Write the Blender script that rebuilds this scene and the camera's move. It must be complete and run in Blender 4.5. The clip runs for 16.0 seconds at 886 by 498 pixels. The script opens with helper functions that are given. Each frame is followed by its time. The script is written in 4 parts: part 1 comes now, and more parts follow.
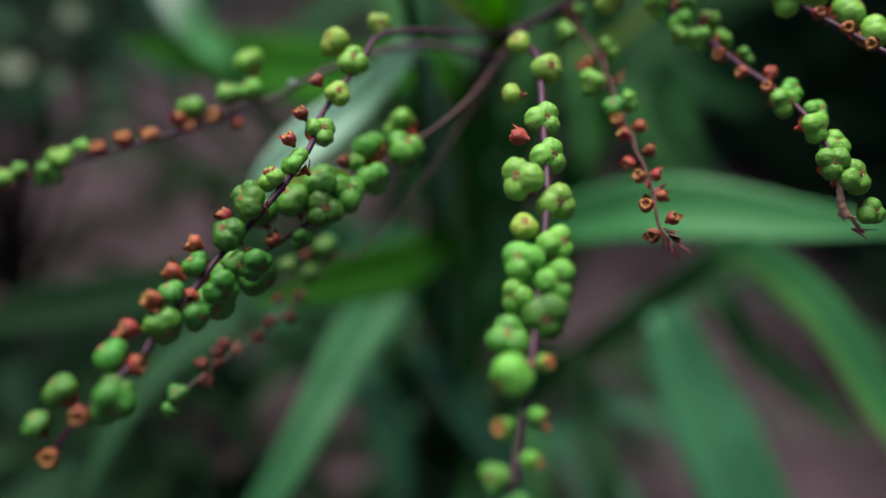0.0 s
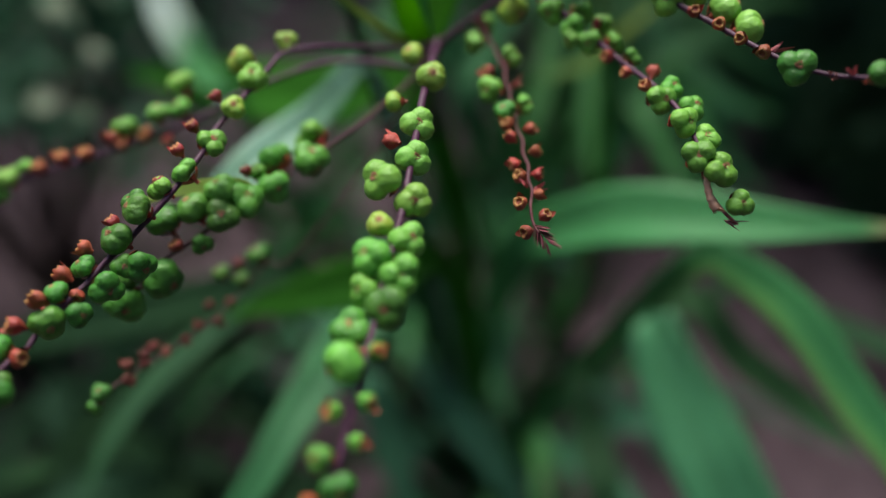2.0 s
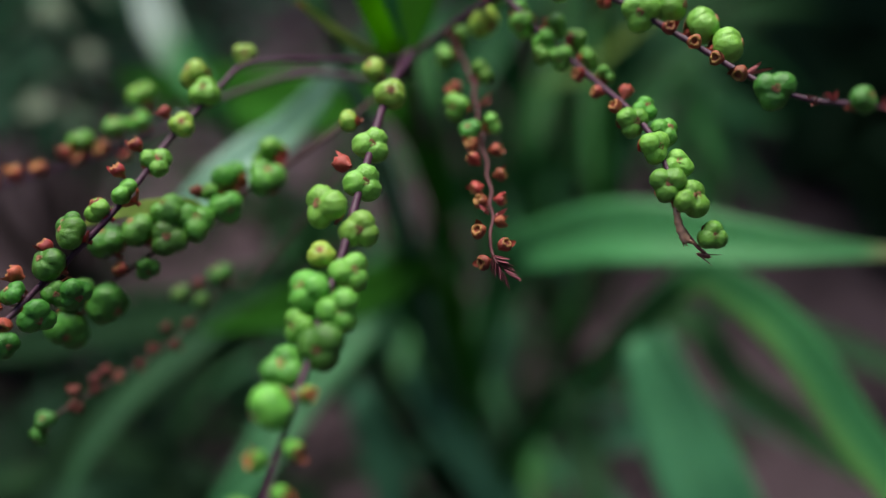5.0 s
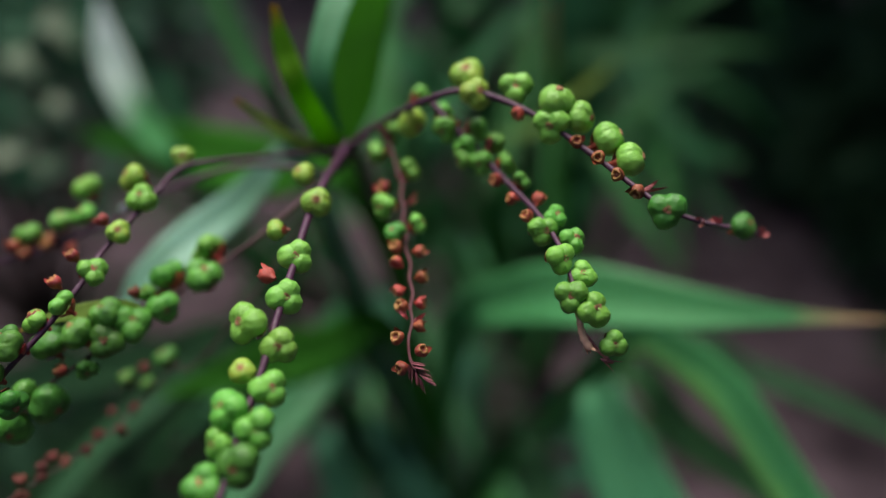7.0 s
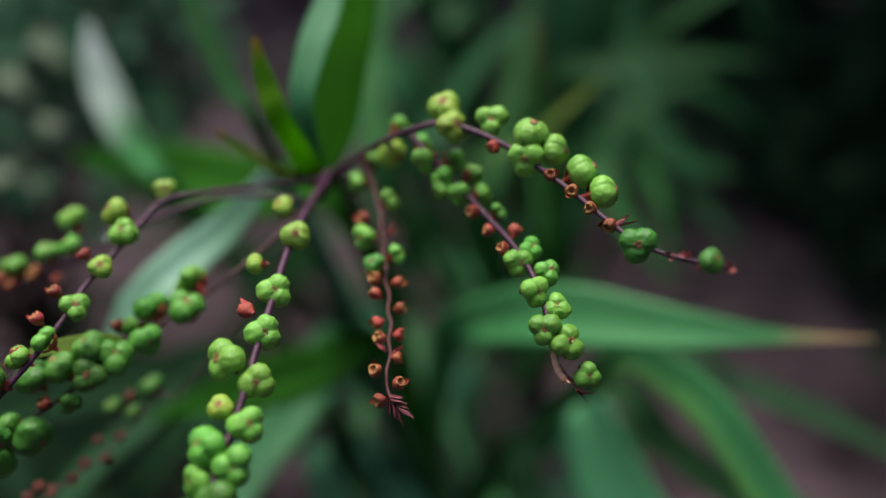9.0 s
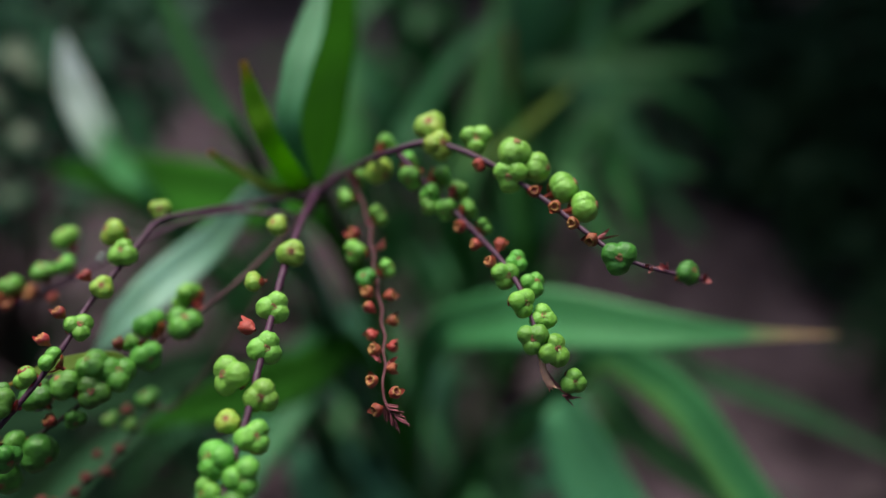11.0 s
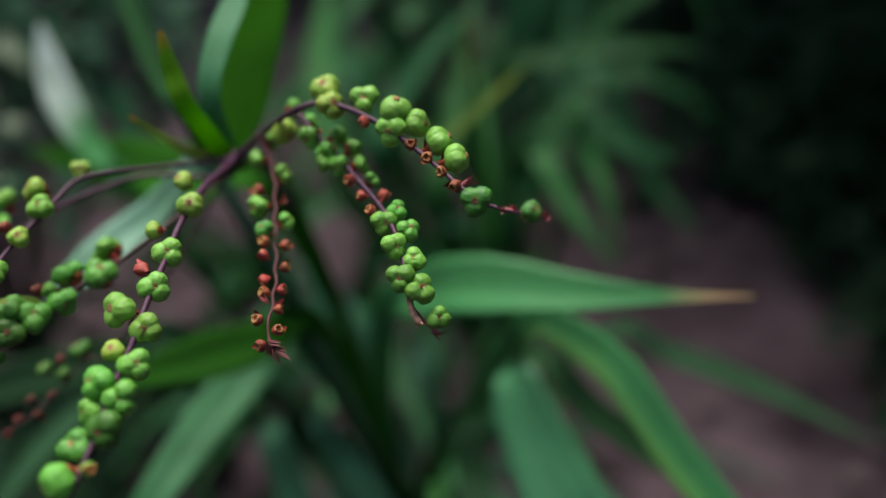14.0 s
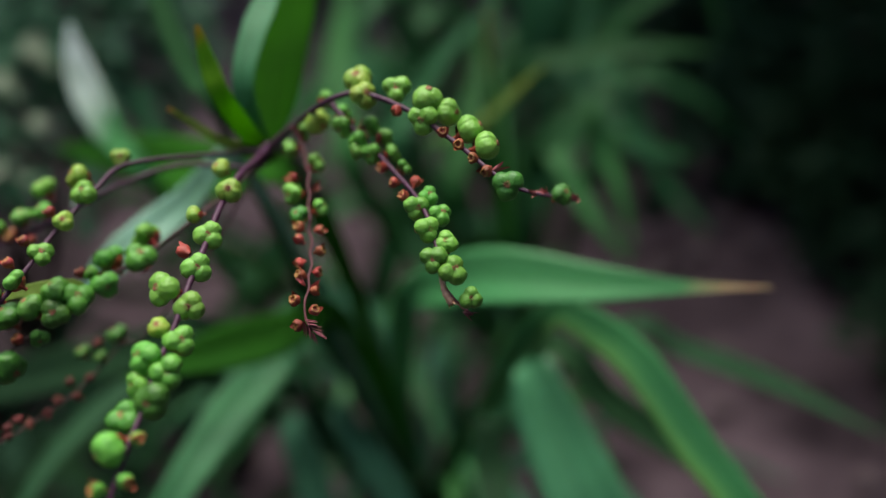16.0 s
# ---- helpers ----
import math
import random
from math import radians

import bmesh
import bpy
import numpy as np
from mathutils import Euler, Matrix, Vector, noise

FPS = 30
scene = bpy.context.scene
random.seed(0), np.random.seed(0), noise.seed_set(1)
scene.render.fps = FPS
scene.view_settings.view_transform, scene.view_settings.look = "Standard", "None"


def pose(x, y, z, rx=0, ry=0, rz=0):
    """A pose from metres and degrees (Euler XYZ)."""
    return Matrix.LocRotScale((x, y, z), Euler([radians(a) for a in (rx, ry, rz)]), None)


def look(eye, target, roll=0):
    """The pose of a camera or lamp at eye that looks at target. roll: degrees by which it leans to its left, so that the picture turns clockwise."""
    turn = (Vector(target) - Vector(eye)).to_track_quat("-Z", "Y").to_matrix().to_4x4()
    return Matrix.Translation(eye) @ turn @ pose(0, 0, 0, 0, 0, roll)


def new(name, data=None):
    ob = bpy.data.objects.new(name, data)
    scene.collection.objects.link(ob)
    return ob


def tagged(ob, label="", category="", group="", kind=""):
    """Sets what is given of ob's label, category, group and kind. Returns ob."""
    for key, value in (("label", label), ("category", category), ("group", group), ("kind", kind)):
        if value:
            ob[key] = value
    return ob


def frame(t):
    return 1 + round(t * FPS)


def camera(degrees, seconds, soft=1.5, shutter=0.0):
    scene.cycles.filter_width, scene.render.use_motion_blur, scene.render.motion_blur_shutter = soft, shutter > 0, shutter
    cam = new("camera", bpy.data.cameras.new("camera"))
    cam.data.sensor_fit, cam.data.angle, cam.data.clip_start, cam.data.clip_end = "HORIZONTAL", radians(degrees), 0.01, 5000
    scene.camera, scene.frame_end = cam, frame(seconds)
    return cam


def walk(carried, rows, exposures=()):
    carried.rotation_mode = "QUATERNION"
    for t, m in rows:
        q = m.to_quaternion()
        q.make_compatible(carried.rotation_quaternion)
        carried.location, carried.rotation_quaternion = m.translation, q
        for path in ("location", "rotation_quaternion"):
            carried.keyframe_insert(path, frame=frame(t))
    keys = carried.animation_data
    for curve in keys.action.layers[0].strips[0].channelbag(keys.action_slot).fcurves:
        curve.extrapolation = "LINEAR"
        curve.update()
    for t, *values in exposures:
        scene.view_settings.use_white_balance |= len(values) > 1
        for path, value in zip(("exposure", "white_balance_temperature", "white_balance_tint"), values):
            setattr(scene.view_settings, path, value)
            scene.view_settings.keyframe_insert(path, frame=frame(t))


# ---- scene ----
cam = camera(54.0, 16.0)
# seconds, eye in metres, turn in degrees
ROWS = [
    (0, 0.0000, 0.0000, 0.6600, 56.662, -4.813, 2.652),
    (0.2, 0.0132, -0.0067, 0.6657, 56.283, -4.012, 3.738),
    (0.3, 0.0207, -0.0133, 0.6619, 56.982, -3.324, 3.721),
    (0.5, 0.0412, -0.0221, 0.6471, 59.211, -3.350, 5.208),
    (1, 0.0471, -0.0221, 0.6684, 57.925, -2.420, 5.030),
    (1.5, 0.0544, -0.0219, 0.6629, 58.631, -1.314, 5.704),
    (2, 0.0549, -0.0081, 0.6626, 58.106, -0.944, 6.463),
    (2.5, 0.0627, 0.0031, 0.6584, 57.738, -0.683, 7.557),
    (3, 0.0617, 0.0076, 0.6506, 58.147, -0.603, 7.929),
    (3.2, 0.0611, 0.0113, 0.6503, 58.060, -0.650, 8.316),
    (5.3, 0.0754, 0.0101, 0.6689, 58.084, -0.881, 7.890),
    (5.5, 0.0787, 0.0125, 0.6747, 58.217, -0.755, 7.738),
    (6, 0.0797, 0.0142, 0.6840, 58.487, -0.718, 6.919),
    (6.5, 0.0728, 0.0137, 0.6932, 58.279, -0.715, 5.276),
    (7, 0.0877, 0.0153, 0.6920, 58.551, -0.840, 7.025),
    (7.5, 0.0922, 0.0178, 0.6953, 58.396, -0.680, 6.369),
    (8, 0.0887, 0.0213, 0.7026, 58.331, -0.692, 6.201),
    (8.5, 0.0851, 0.0119, 0.6964, 59.014, -1.033, 5.898),
    (8.7, 0.0908, 0.0140, 0.6973, 59.025, -0.381, 6.607),
    (10.8, 0.0987, 0.0224, 0.7255, 57.530, -0.839, 6.660),
    (10.9, 0.0915, 0.0122, 0.7154, 58.778, -0.786, 4.798),
    (11, 0.0876, 0.0086, 0.7117, 58.660, -0.587, 4.243),
    (11.2, 0.1062, 0.0174, 0.7190, 57.281, 0.271, 5.859),
    (11.5, 0.1200, 0.0072, 0.7101, 58.234, -0.180, 6.152),
    (12, 0.1225, 0.0029, 0.7132, 57.630, -0.098, 5.816),
    (12.5, 0.1273, -0.0008, 0.7135, 57.702, 0.607, 5.588),
    (13, 0.1331, -0.0082, 0.7061, 58.654, 0.563, 5.893),
    (13.5, 0.1460, -0.0108, 0.7085, 58.800, 0.834, 6.645),
    (14, 0.1369, -0.0127, 0.7069, 58.879, 0.742, 5.870),
    (14.5, 0.1355, -0.0128, 0.7062, 59.103, 0.851, 5.960),
    (15, 0.1306, -0.0164, 0.7054, 59.315, 0.790, 5.817),
    (15.5, 0.1285, -0.0219, 0.7048, 59.485, 0.998, 6.027),
    (16, 0.1307, -0.0254, 0.7057, 59.290, 0.849, 6.415),
]
walk(cam, [(t, pose(x, y, z, rx, ry, rz)) for t, x, y, z, rx, ry, rz in ROWS], [(0, 2.03, 7000, 7), (3.2, 2.02, 7000, 7), (6, 1.96, 7000, 7), (16, 1.95, 7000, 7)])

cam.data.dof.use_dof = True
cam.data.dof.aperture_fstop = 2.7

# ---- light ----
world = bpy.data.worlds.new("sky")
scene.world = world
world.use_nodes = True
wn = world.node_tree.nodes
sky = wn.new("ShaderNodeTexSky")
sky.sky_type = "NISHITA"
sky.sun_disc = False
sky.sun_elevation, sky.sun_rotation = radians(69), radians(-34)
wn["Background"].inputs["Strength"].default_value = 0.075
world.node_tree.links.new(sky.outputs[0], wn["Background"].inputs["Color"])
sun = new("sun", bpy.data.lights.new("sun", "SUN"))
sun.data.energy, sun.data.angle, sun.data.color = 1.5, radians(40), (1.0, 0.97, 0.91)
sun.matrix_world = look((-0.5, 0.75, 2.4), (0, 0, 0))


# ---- materials ----
def material(name, base, rough=0.5, vary=0.25, scale=60.0, bump=0.2, fine=400.0, spec=0.5, hue=0.0, second=None, amount=0.5, through_light=0.0, metal=0.0, wear_or_sheen=None, edge=None, veins=0.0):
    """A procedural surface: base colour with two scales of variation, fine relief; tip colour along the blade for dry
    ends and painted sheen.
    """
    m = bpy.data.materials.new(name)
    m.use_nodes = True
    nt = m.node_tree
    n, link = nt.nodes, nt.links.new
    b = n["Principled BSDF"]
    co = n.new("ShaderNodeTexCoord")
    info = n.new("ShaderNodeObjectInfo")
    shift = n.new("ShaderNodeVectorMath")
    shift.operation = "ADD"
    link(co.outputs["Object"], shift.inputs[0])
    link(info.outputs["Random"], shift.inputs[1])
    big = n.new("ShaderNodeTexNoise")
    big.inputs["Scale"].default_value, big.inputs["Detail"].default_value = scale, 4
    link(shift.outputs[0], big.inputs["Vector"])
    small = n.new("ShaderNodeTexNoise")
    small.inputs["Scale"].default_value, small.inputs["Detail"].default_value = fine, 5
    link(shift.outputs[0], small.inputs["Vector"])
    ramp = n.new("ShaderNodeValToRGB")
    two = second or [c * 0.55 for c in base]
    ramp.color_ramp.elements[0].position, ramp.color_ramp.elements[1].position = 0.5 - 0.3 * (1 - amount) - 0.1, 0.5 + 0.3 * (1 - amount) + 0.1
    ramp.color_ramp.elements[0].color, ramp.color_ramp.elements[1].color = (*two, 1), (*base, 1)
    link(big.outputs["Fac"], ramp.inputs["Fac"])
    tone = n.new("ShaderNodeHueSaturation")
    link(ramp.outputs["Color"], tone.inputs["Color"])
    span = n.new("ShaderNodeMapRange")
    span.inputs["To Min"].default_value, span.inputs["To Max"].default_value = 1 - vary, 1 + vary
    link(info.outputs["Random"], span.inputs["Value"])
    grain = n.new("ShaderNodeMath")
    grain.operation = "MULTIPLY_ADD"
    grain.inputs[1].default_value, grain.inputs[2].default_value = 0.4, -0.2
    link(small.outputs["Fac"], grain.inputs[0])
    total = n.new("ShaderNodeMath")
    link(span.outputs[0], total.inputs[0])
    link(grain.outputs[0], total.inputs[1])
    value, height = total.outputs[0], small.outputs["Fac"]
    if veins:
        stretch = n.new("ShaderNodeMapping")
        stretch.inputs["Scale"].default_value = (34, 1.6, 1)
        link(co.outputs["UV"], stretch.inputs["Vector"])
        lines = n.new("ShaderNodeTexNoise")
        lines.inputs["Scale"].default_value, lines.inputs["Detail"].default_value = 1.0, 3
        link(stretch.outputs[0], lines.inputs["Vector"])
        streak = n.new("ShaderNodeMath")
        streak.operation = "MULTIPLY_ADD"
        streak.inputs[1].default_value, streak.inputs[2].default_value = 2 * veins, -veins
        link(lines.outputs["Fac"], streak.inputs[0])
        veined = n.new("ShaderNodeMath")
        link(total.outputs[0], veined.inputs[0])
        link(streak.outputs[0], veined.inputs[1])
        value, height = veined.outputs[0], lines.outputs["Fac"]
    link(value, tone.inputs["Value"])
    if hue:
        turn = n.new("ShaderNodeMapRange")
        turn.inputs["To Min"].default_value, turn.inputs["To Max"].default_value = 0.5 - hue, 0.5 + hue
        again = n.new("ShaderNodeMath")
        again.operation = "FRACT"
        times = n.new("ShaderNodeMath")
        times.operation = "MULTIPLY"
        times.inputs[1].default_value = 7.31
        link(info.outputs["Random"], times.inputs[0])
        link(times.outputs[0], again.inputs[0])
        link(again.outputs[0], turn.inputs["Value"])
        link(turn.outputs[0], tone.inputs["Hue"])
    colour = tone.outputs["Color"]
    if wear_or_sheen:
        uv = n.new("ShaderNodeSeparateXYZ")
        link(co.outputs["UV"], uv.inputs[0])
        along = n.new("ShaderNodeMath")
        along.operation = "MULTIPLY_ADD"
        along.inputs[1].default_value = 0.16
        link(big.outputs["Fac"], along.inputs[0])
        scaled = n.new("ShaderNodeMath")
        scaled.operation = "MULTIPLY"
        scaled.inputs[1].default_value = 0.86
        link(uv.outputs["Y"], scaled.inputs[0])
        link(scaled.outputs[0], along.inputs[2])
        dry = n.new("ShaderNodeValToRGB")
        dry.color_ramp.elements[0].position, dry.color_ramp.elements[1].position = wear_or_sheen[0], (wear_or_sheen[2] if len(wear_or_sheen) > 2 else 0.97)
        link(along.outputs[0], dry.inputs["Fac"])
        mix = n.new("ShaderNodeMix")
        mix.data_type = "RGBA"
        link(dry.outputs["Color"], mix.inputs["Factor"])
        link(colour, mix.inputs[6])
        mix.inputs[7].default_value = (*wear_or_sheen[1], 1)
        colour = mix.outputs[2]
    if edge:
        sx = n.new("ShaderNodeSeparateXYZ")
        link(co.outputs["UV"], sx.inputs[0])
        ragged = n.new("ShaderNodeMath")
        ragged.operation = "MULTIPLY_ADD"
        ragged.inputs[1].default_value = 0.5
        link(big.outputs["Fac"], ragged.inputs[0])
        link(sx.outputs["X"], ragged.inputs[2])
        band = n.new("ShaderNodeValToRGB")
        band.color_ramp.elements[0].position, band.color_ramp.elements[1].position = 0.0, 1.0
        shrink = n.new("ShaderNodeMath")
        shrink.operation = "MULTIPLY_ADD"
        shrink.inputs[1].default_value, shrink.inputs[2].default_value = 1.7, -1.25
        link(ragged.outputs[0], shrink.inputs[0])
        link(shrink.outputs[0], band.inputs["Fac"])
        mix2 = n.new("ShaderNodeMix")
        mix2.data_type = "RGBA"
        link(band.outputs["Color"], mix2.inputs["Factor"])
        link(colour, mix2.inputs[6])
        mix2.inputs[7].default_value = (*edge, 1)
        colour = mix2.outputs[2]
    link(colour, b.inputs["Base Color"])
    rr = n.new("ShaderNodeMapRange")
    rr.inputs["To Min"].default_value, rr.inputs["To Max"].default_value = max(0.02, rough - 0.12), min(1, rough + 0.12)
    link(small.outputs["Fac"], rr.inputs["Value"])
    link(rr.outputs[0], b.inputs["Roughness"])
    b.inputs["Specular IOR Level"].default_value = spec
    b.inputs["Metallic"].default_value = metal
    bp = n.new("ShaderNodeBump")
    bp.inputs["Strength"].default_value, bp.inputs["Distance"].default_value = bump, 0.0006
    link(height, bp.inputs["Height"])
    link(bp.outputs[0], b.inputs["Normal"])
    if through_light:
        tr = n.new("ShaderNodeBsdfTranslucent")
        link(colour, tr.inputs["Color"])
        ms = n.new("ShaderNodeMixShader")
        ms.inputs[0].default_value = through_light
        link(b.outputs[0], ms.inputs[1])
        link(tr.outputs[0], ms.inputs[2])
        link(ms.outputs[0], n["Material Output"].inputs["Surface"])
    return m


GREEN_SKIN = material("capsule_green", (0.155, 0.395, 0.055), 0.40, 0.20, 4.6, 0.45, 24, 0.36, 0.016, (0.075, 0.245, 0.035), 0.5, wear_or_sheen=(0.90, (0.30, 0.26, 0.07)))
YELLOW_SKIN = material("capsule_yellow", (0.18, 0.39, 0.055), 0.40, 0.12, 3.4, 0.45, 24, 0.36, 0.012, (0.28, 0.355, 0.05), 0.5, wear_or_sheen=(0.80, (0.42, 0.13, 0.08)))
LIME_SKIN = material("capsule_lime", (0.20, 0.43, 0.068), 0.40, 0.14, 4.2, 0.45, 24, 0.36, 0.014, (0.12, 0.31, 0.045), 0.5, wear_or_sheen=(0.90, (0.36, 0.26, 0.08)))
# Darker green: partly riper capsules, partly lens falloff put into the colour.
RIPE_DIMMED_SKIN = material("capsule_dark_green", (0.08, 0.26, 0.035), 0.40, 0.24, 4.6, 0.45, 24, 0.36, 0.016, (0.03, 0.12, 0.018), 0.55, wear_or_sheen=(0.90, (0.25, 0.16, 0.05)))
RED_SKIN = material("bract_red", (0.38, 0.062, 0.032), 0.45, 0.3, 5, 0.4, 26, 0.4, 0.015, (0.18, 0.036, 0.026), 0.4)
SCAR_SKIN = material("scar", (0.40, 0.19, 0.11), 0.7, 0.25, 5, 0.4, 26, 0.2, 0.0, (0.16, 0.07, 0.04), 0.4)
CREAM_SKIN = material("cup_mouth", (0.42, 0.24, 0.08), 0.6, 0.25, 5, 0.4, 26, 0.3, 0.01, (0.30, 0.09, 0.035), 0.3)
PINK_SKIN = material("bract_pink", (0.54, 0.18, 0.16), 0.55, 0.25, 5, 0.4, 26, 0.35, 0.015, (0.33, 0.09, 0.10), 0.3)
TAN_SKIN = material("bract_tan", (0.78, 0.46, 0.32), 0.6, 0.12, 5, 0.4, 26, 0.3, 0.01, (0.62, 0.30, 0.21), 0.3)
TUFT_SKIN = material("bract_tuft_pink", (0.30, 0.085, 0.125), 0.6, 0.3, 5, 0.4, 26, 0.2, 0.01, (0.14, 0.04, 0.06), 0.3)
STEM_SKIN = material("stem_purple", (0.078, 0.023, 0.060), 0.5, 0.12, 120, 0.3, 1200, 0.3, 0.0, (0.038, 0.012, 0.03), 0.4)
PINK_STEM_SKIN = material("stem_pinkish", (0.12, 0.040, 0.048), 0.55, 0.12, 120, 0.3, 1200, 0.2, 0.0, (0.065, 0.022, 0.03), 0.4)
BRIGHT_LEAF_SKIN = material("leaf_fresh", (0.020, 0.15, 0.004), 0.7, 0.12, 25, 0.3, 700, 0.03, 0.01, (0.011, 0.085, 0.003), 0.3, 0.55, wear_or_sheen=(0.88, (0.42, 0.22, 0.03)), veins=0.7)
# Pale base colour carries the sky sheen on this leaf.
SHEEN_LEAF_SKIN = material("leaf_sky_sheen", (0.19, 0.38, 0.30), 0.4, 0.1, 25, 0.3, 700, 0.35, 0.0, (0.09, 0.21, 0.11), 0.3, 0.15, veins=0.6)
DARK_LEAF_SKIN = material("leaf_dark", (0.025, 0.09, 0.035), 0.6, 0.3, 15, 0.3, 500, 0.15, 0.02, (0.02, 0.06, 0.03), 0.3, 0.15, veins=0.6)
SOIL_SKIN = material("soil", (0.085, 0.061, 0.073), 0.95, 0.0, 11, 1.0, 120, 0.02, 0.0, (0.018, 0.013, 0.016), 0.6)
STALK_SKIN = material("stalk_green", (0.10, 0.15, 0.07), 0.6, 0.1, 60, 0.3, 900, 0.2, 0.0, (0.08, 0.09, 0.06), 0.4)
LITTER_SKIN = material("litter", (0.075, 0.055, 0.065), 0.85, 0.35, 60, 0.6, 500, 0.2, 0.01, (0.045, 0.032, 0.034), 0.2)
SHRUB_SKIN = material("shrub_leaf", (0.024, 0.090, 0.046), 0.6, 0.3, 5, 0.3, 500, 0.15, 0.02, (0.011, 0.048, 0.025), 0.5, 0.15)
# Darkened copy of the shrub leaf; the shade is part of the colour.
SHADED_SHRUB_SKIN = material("shrub_leaf_shaded", (0.018, 0.055, 0.028), 0.7, 0.3, 5, 0.3, 500, 0.1, 0.02, (0.010, 0.032, 0.016), 0.5, 0.1)
DRY_LEAF_SKIN = material("leaf_dry", (0.22, 0.36, 0.05), 0.55, 0.15, 40, 0.4, 600, 0.3, 0.01, (0.14, 0.24, 0.035), 0.3, 0.4, wear_or_sheen=(0.88, (0.45, 0.14, 0.03)), veins=0.5)
# Near-black leaf: deep shade is put into this colour.
DEEP_SHADE_SKIN = material("leaf_deep_shade", (0.010, 0.024, 0.012), 0.9, 0.3, 9, 0.3, 300, 0.03, 0.02, (0.010, 0.026, 0.014), 0.3)
BROWN_STEM_SKIN = material("stem_brown", (0.070, 0.034, 0.036), 0.55, 0.12, 120, 0.3, 1200, 0.25, 0.0, (0.045, 0.02, 0.024), 0.3)
# Darkened copy of the strap leaf, with shade painted into its colour.
SHADED_LEAF_SKIN = material("leaf_shaded", (0.017, 0.05, 0.022), 0.8, 0.3, 15, 0.3, 500, 0.08, 0.02, (0.012, 0.035, 0.018), 0.3)
# The white towards the tip is sky sheen painted in as colour.
SHEEN_TIP_LEAF_SKIN = material("leaf_sheen_tip", (0.055, 0.23, 0.075), 0.6, 0.1, 25, 0.3, 700, 0.12, 0.0, (0.04, 0.17, 0.055), 0.3, 0.2, wear_or_sheen=(0.845, (0.86, 0.93, 0.92), 0.93), veins=0.6)
PALE_GREEN_LEAF_SKIN = material("leaf_pale_green", (0.050, 0.215, 0.092), 0.55, 0.12, 25, 0.3, 700, 0.22, 0.01, (0.035, 0.155, 0.065), 0.3, 0.25, veins=0.9)
LIGHT_LEAF_SKIN = material("leaf_light", (0.075, 0.28, 0.13), 0.44, 0.12, 25, 0.3, 700, 0.4, 0.01, (0.05, 0.22, 0.10), 0.3, 0.25, wear_or_sheen=(0.9, (0.36, 0.20, 0.07)), veins=0.9)
GOLD_LEAF_SKIN = material("leaf_gold", (0.20, 0.50, 0.025), 0.5, 0.1, 60, 0.3, 900, 0.2, 0.01, (0.11, 0.35, 0.018), 0.4, 0.65, wear_or_sheen=(0.85, (0.66, 0.22, 0.03)), veins=0.4)
EDGED_LEAF_SKIN = material("leaf_yellow_edged", (0.055, 0.25, 0.085), 0.46, 0.12, 25, 0.3, 700, 0.35, 0.01, (0.04, 0.19, 0.065), 0.3, 0.25, edge=(0.12, 0.28, 0.06), veins=0.9)
BACK_LEAF_SKIN = material("leaf_back", (0.032, 0.145, 0.045), 0.6, 0.3, 12, 0.3, 500, 0.2, 0.02, (0.02, 0.10, 0.032), 0.3, 0.25, veins=0.6)
BROWN_TIP_SKIN = material("leaf_brown_tip", (0.09, 0.30, 0.06), 0.6, 0.1, 12, 0.3, 500, 0.2, 0.0, (0.065, 0.23, 0.045), 0.3, 0.3, wear_or_sheen=(0.865, (0.50, 0.15, 0.07), 0.92), veins=0.6)
PALE_SPOT_SKIN = material("leaf_cream", (0.13, 0.16, 0.11), 0.6, 0.2, 40, 0.3, 700, 0.3, 0.0, (0.08, 0.12, 0.07), 0.3, 0.2)
GOLD_BACK_SKIN = material("leaf_yellow_green", (0.045, 0.19, 0.06), 0.6, 0.1, 30, 0.3, 600, 0.2, 0.0, (0.035, 0.14, 0.045), 0.3, 0.3, wear_or_sheen=(0.80, (0.22, 0.31, 0.05), 0.93), veins=0.6)
DEEP_LEAF_SKIN = material("leaf_deep", (0.022, 0.082, 0.028), 0.8, 0.1, 25, 0.3, 700, 0.05, 0.0, (0.016, 0.06, 0.02), 0.3, 0.3, veins=0.6)
FOREST_LEAF_SKIN = material("leaf_forest", (0.036, 0.17, 0.016), 0.75, 0.1, 25, 0.3, 700, 0.05, 0.0, (0.02, 0.10, 0.012), 0.3, 0.4, veins=0.6)
GREY_LEAF_SKIN = material("leaf_greyish", (0.07, 0.19, 0.09), 0.7, 0.1, 25, 0.3, 700, 0.1, 0.0, (0.05, 0.14, 0.065), 0.3, 0.3, veins=0.6)
TIPPED_LEAF_SKIN = material("leaf_reddish_tip", (0.058, 0.245, 0.086), 0.5, 0.1, 25, 0.3, 700, 0.3, 0.0, (0.040, 0.185, 0.063), 0.4, 0.25, wear_or_sheen=(0.88, (0.58, 0.28, 0.18), 0.945), veins=1.2)
TEAL_LEAF_SKIN = material("leaf_bluish", (0.040, 0.140, 0.080), 0.7, 0.1, 25, 0.3, 700, 0.1, 0.0, (0.03, 0.10, 0.06), 0.3, 0.25, veins=0.5)
DARK_RED_SKIN = material("bract_dark_red", (0.15, 0.032, 0.028), 0.6, 0.3, 5, 0.4, 26, 0.25, 0.01, (0.08, 0.025, 0.02), 0.3)
TWIG_SKIN = material("twig", (0.07, 0.05, 0.04), 0.8, 0.2, 60, 0.6, 500, 0.2)
WATER_SKIN = bpy.data.materials.new("water")
WATER_SKIN.use_nodes = True
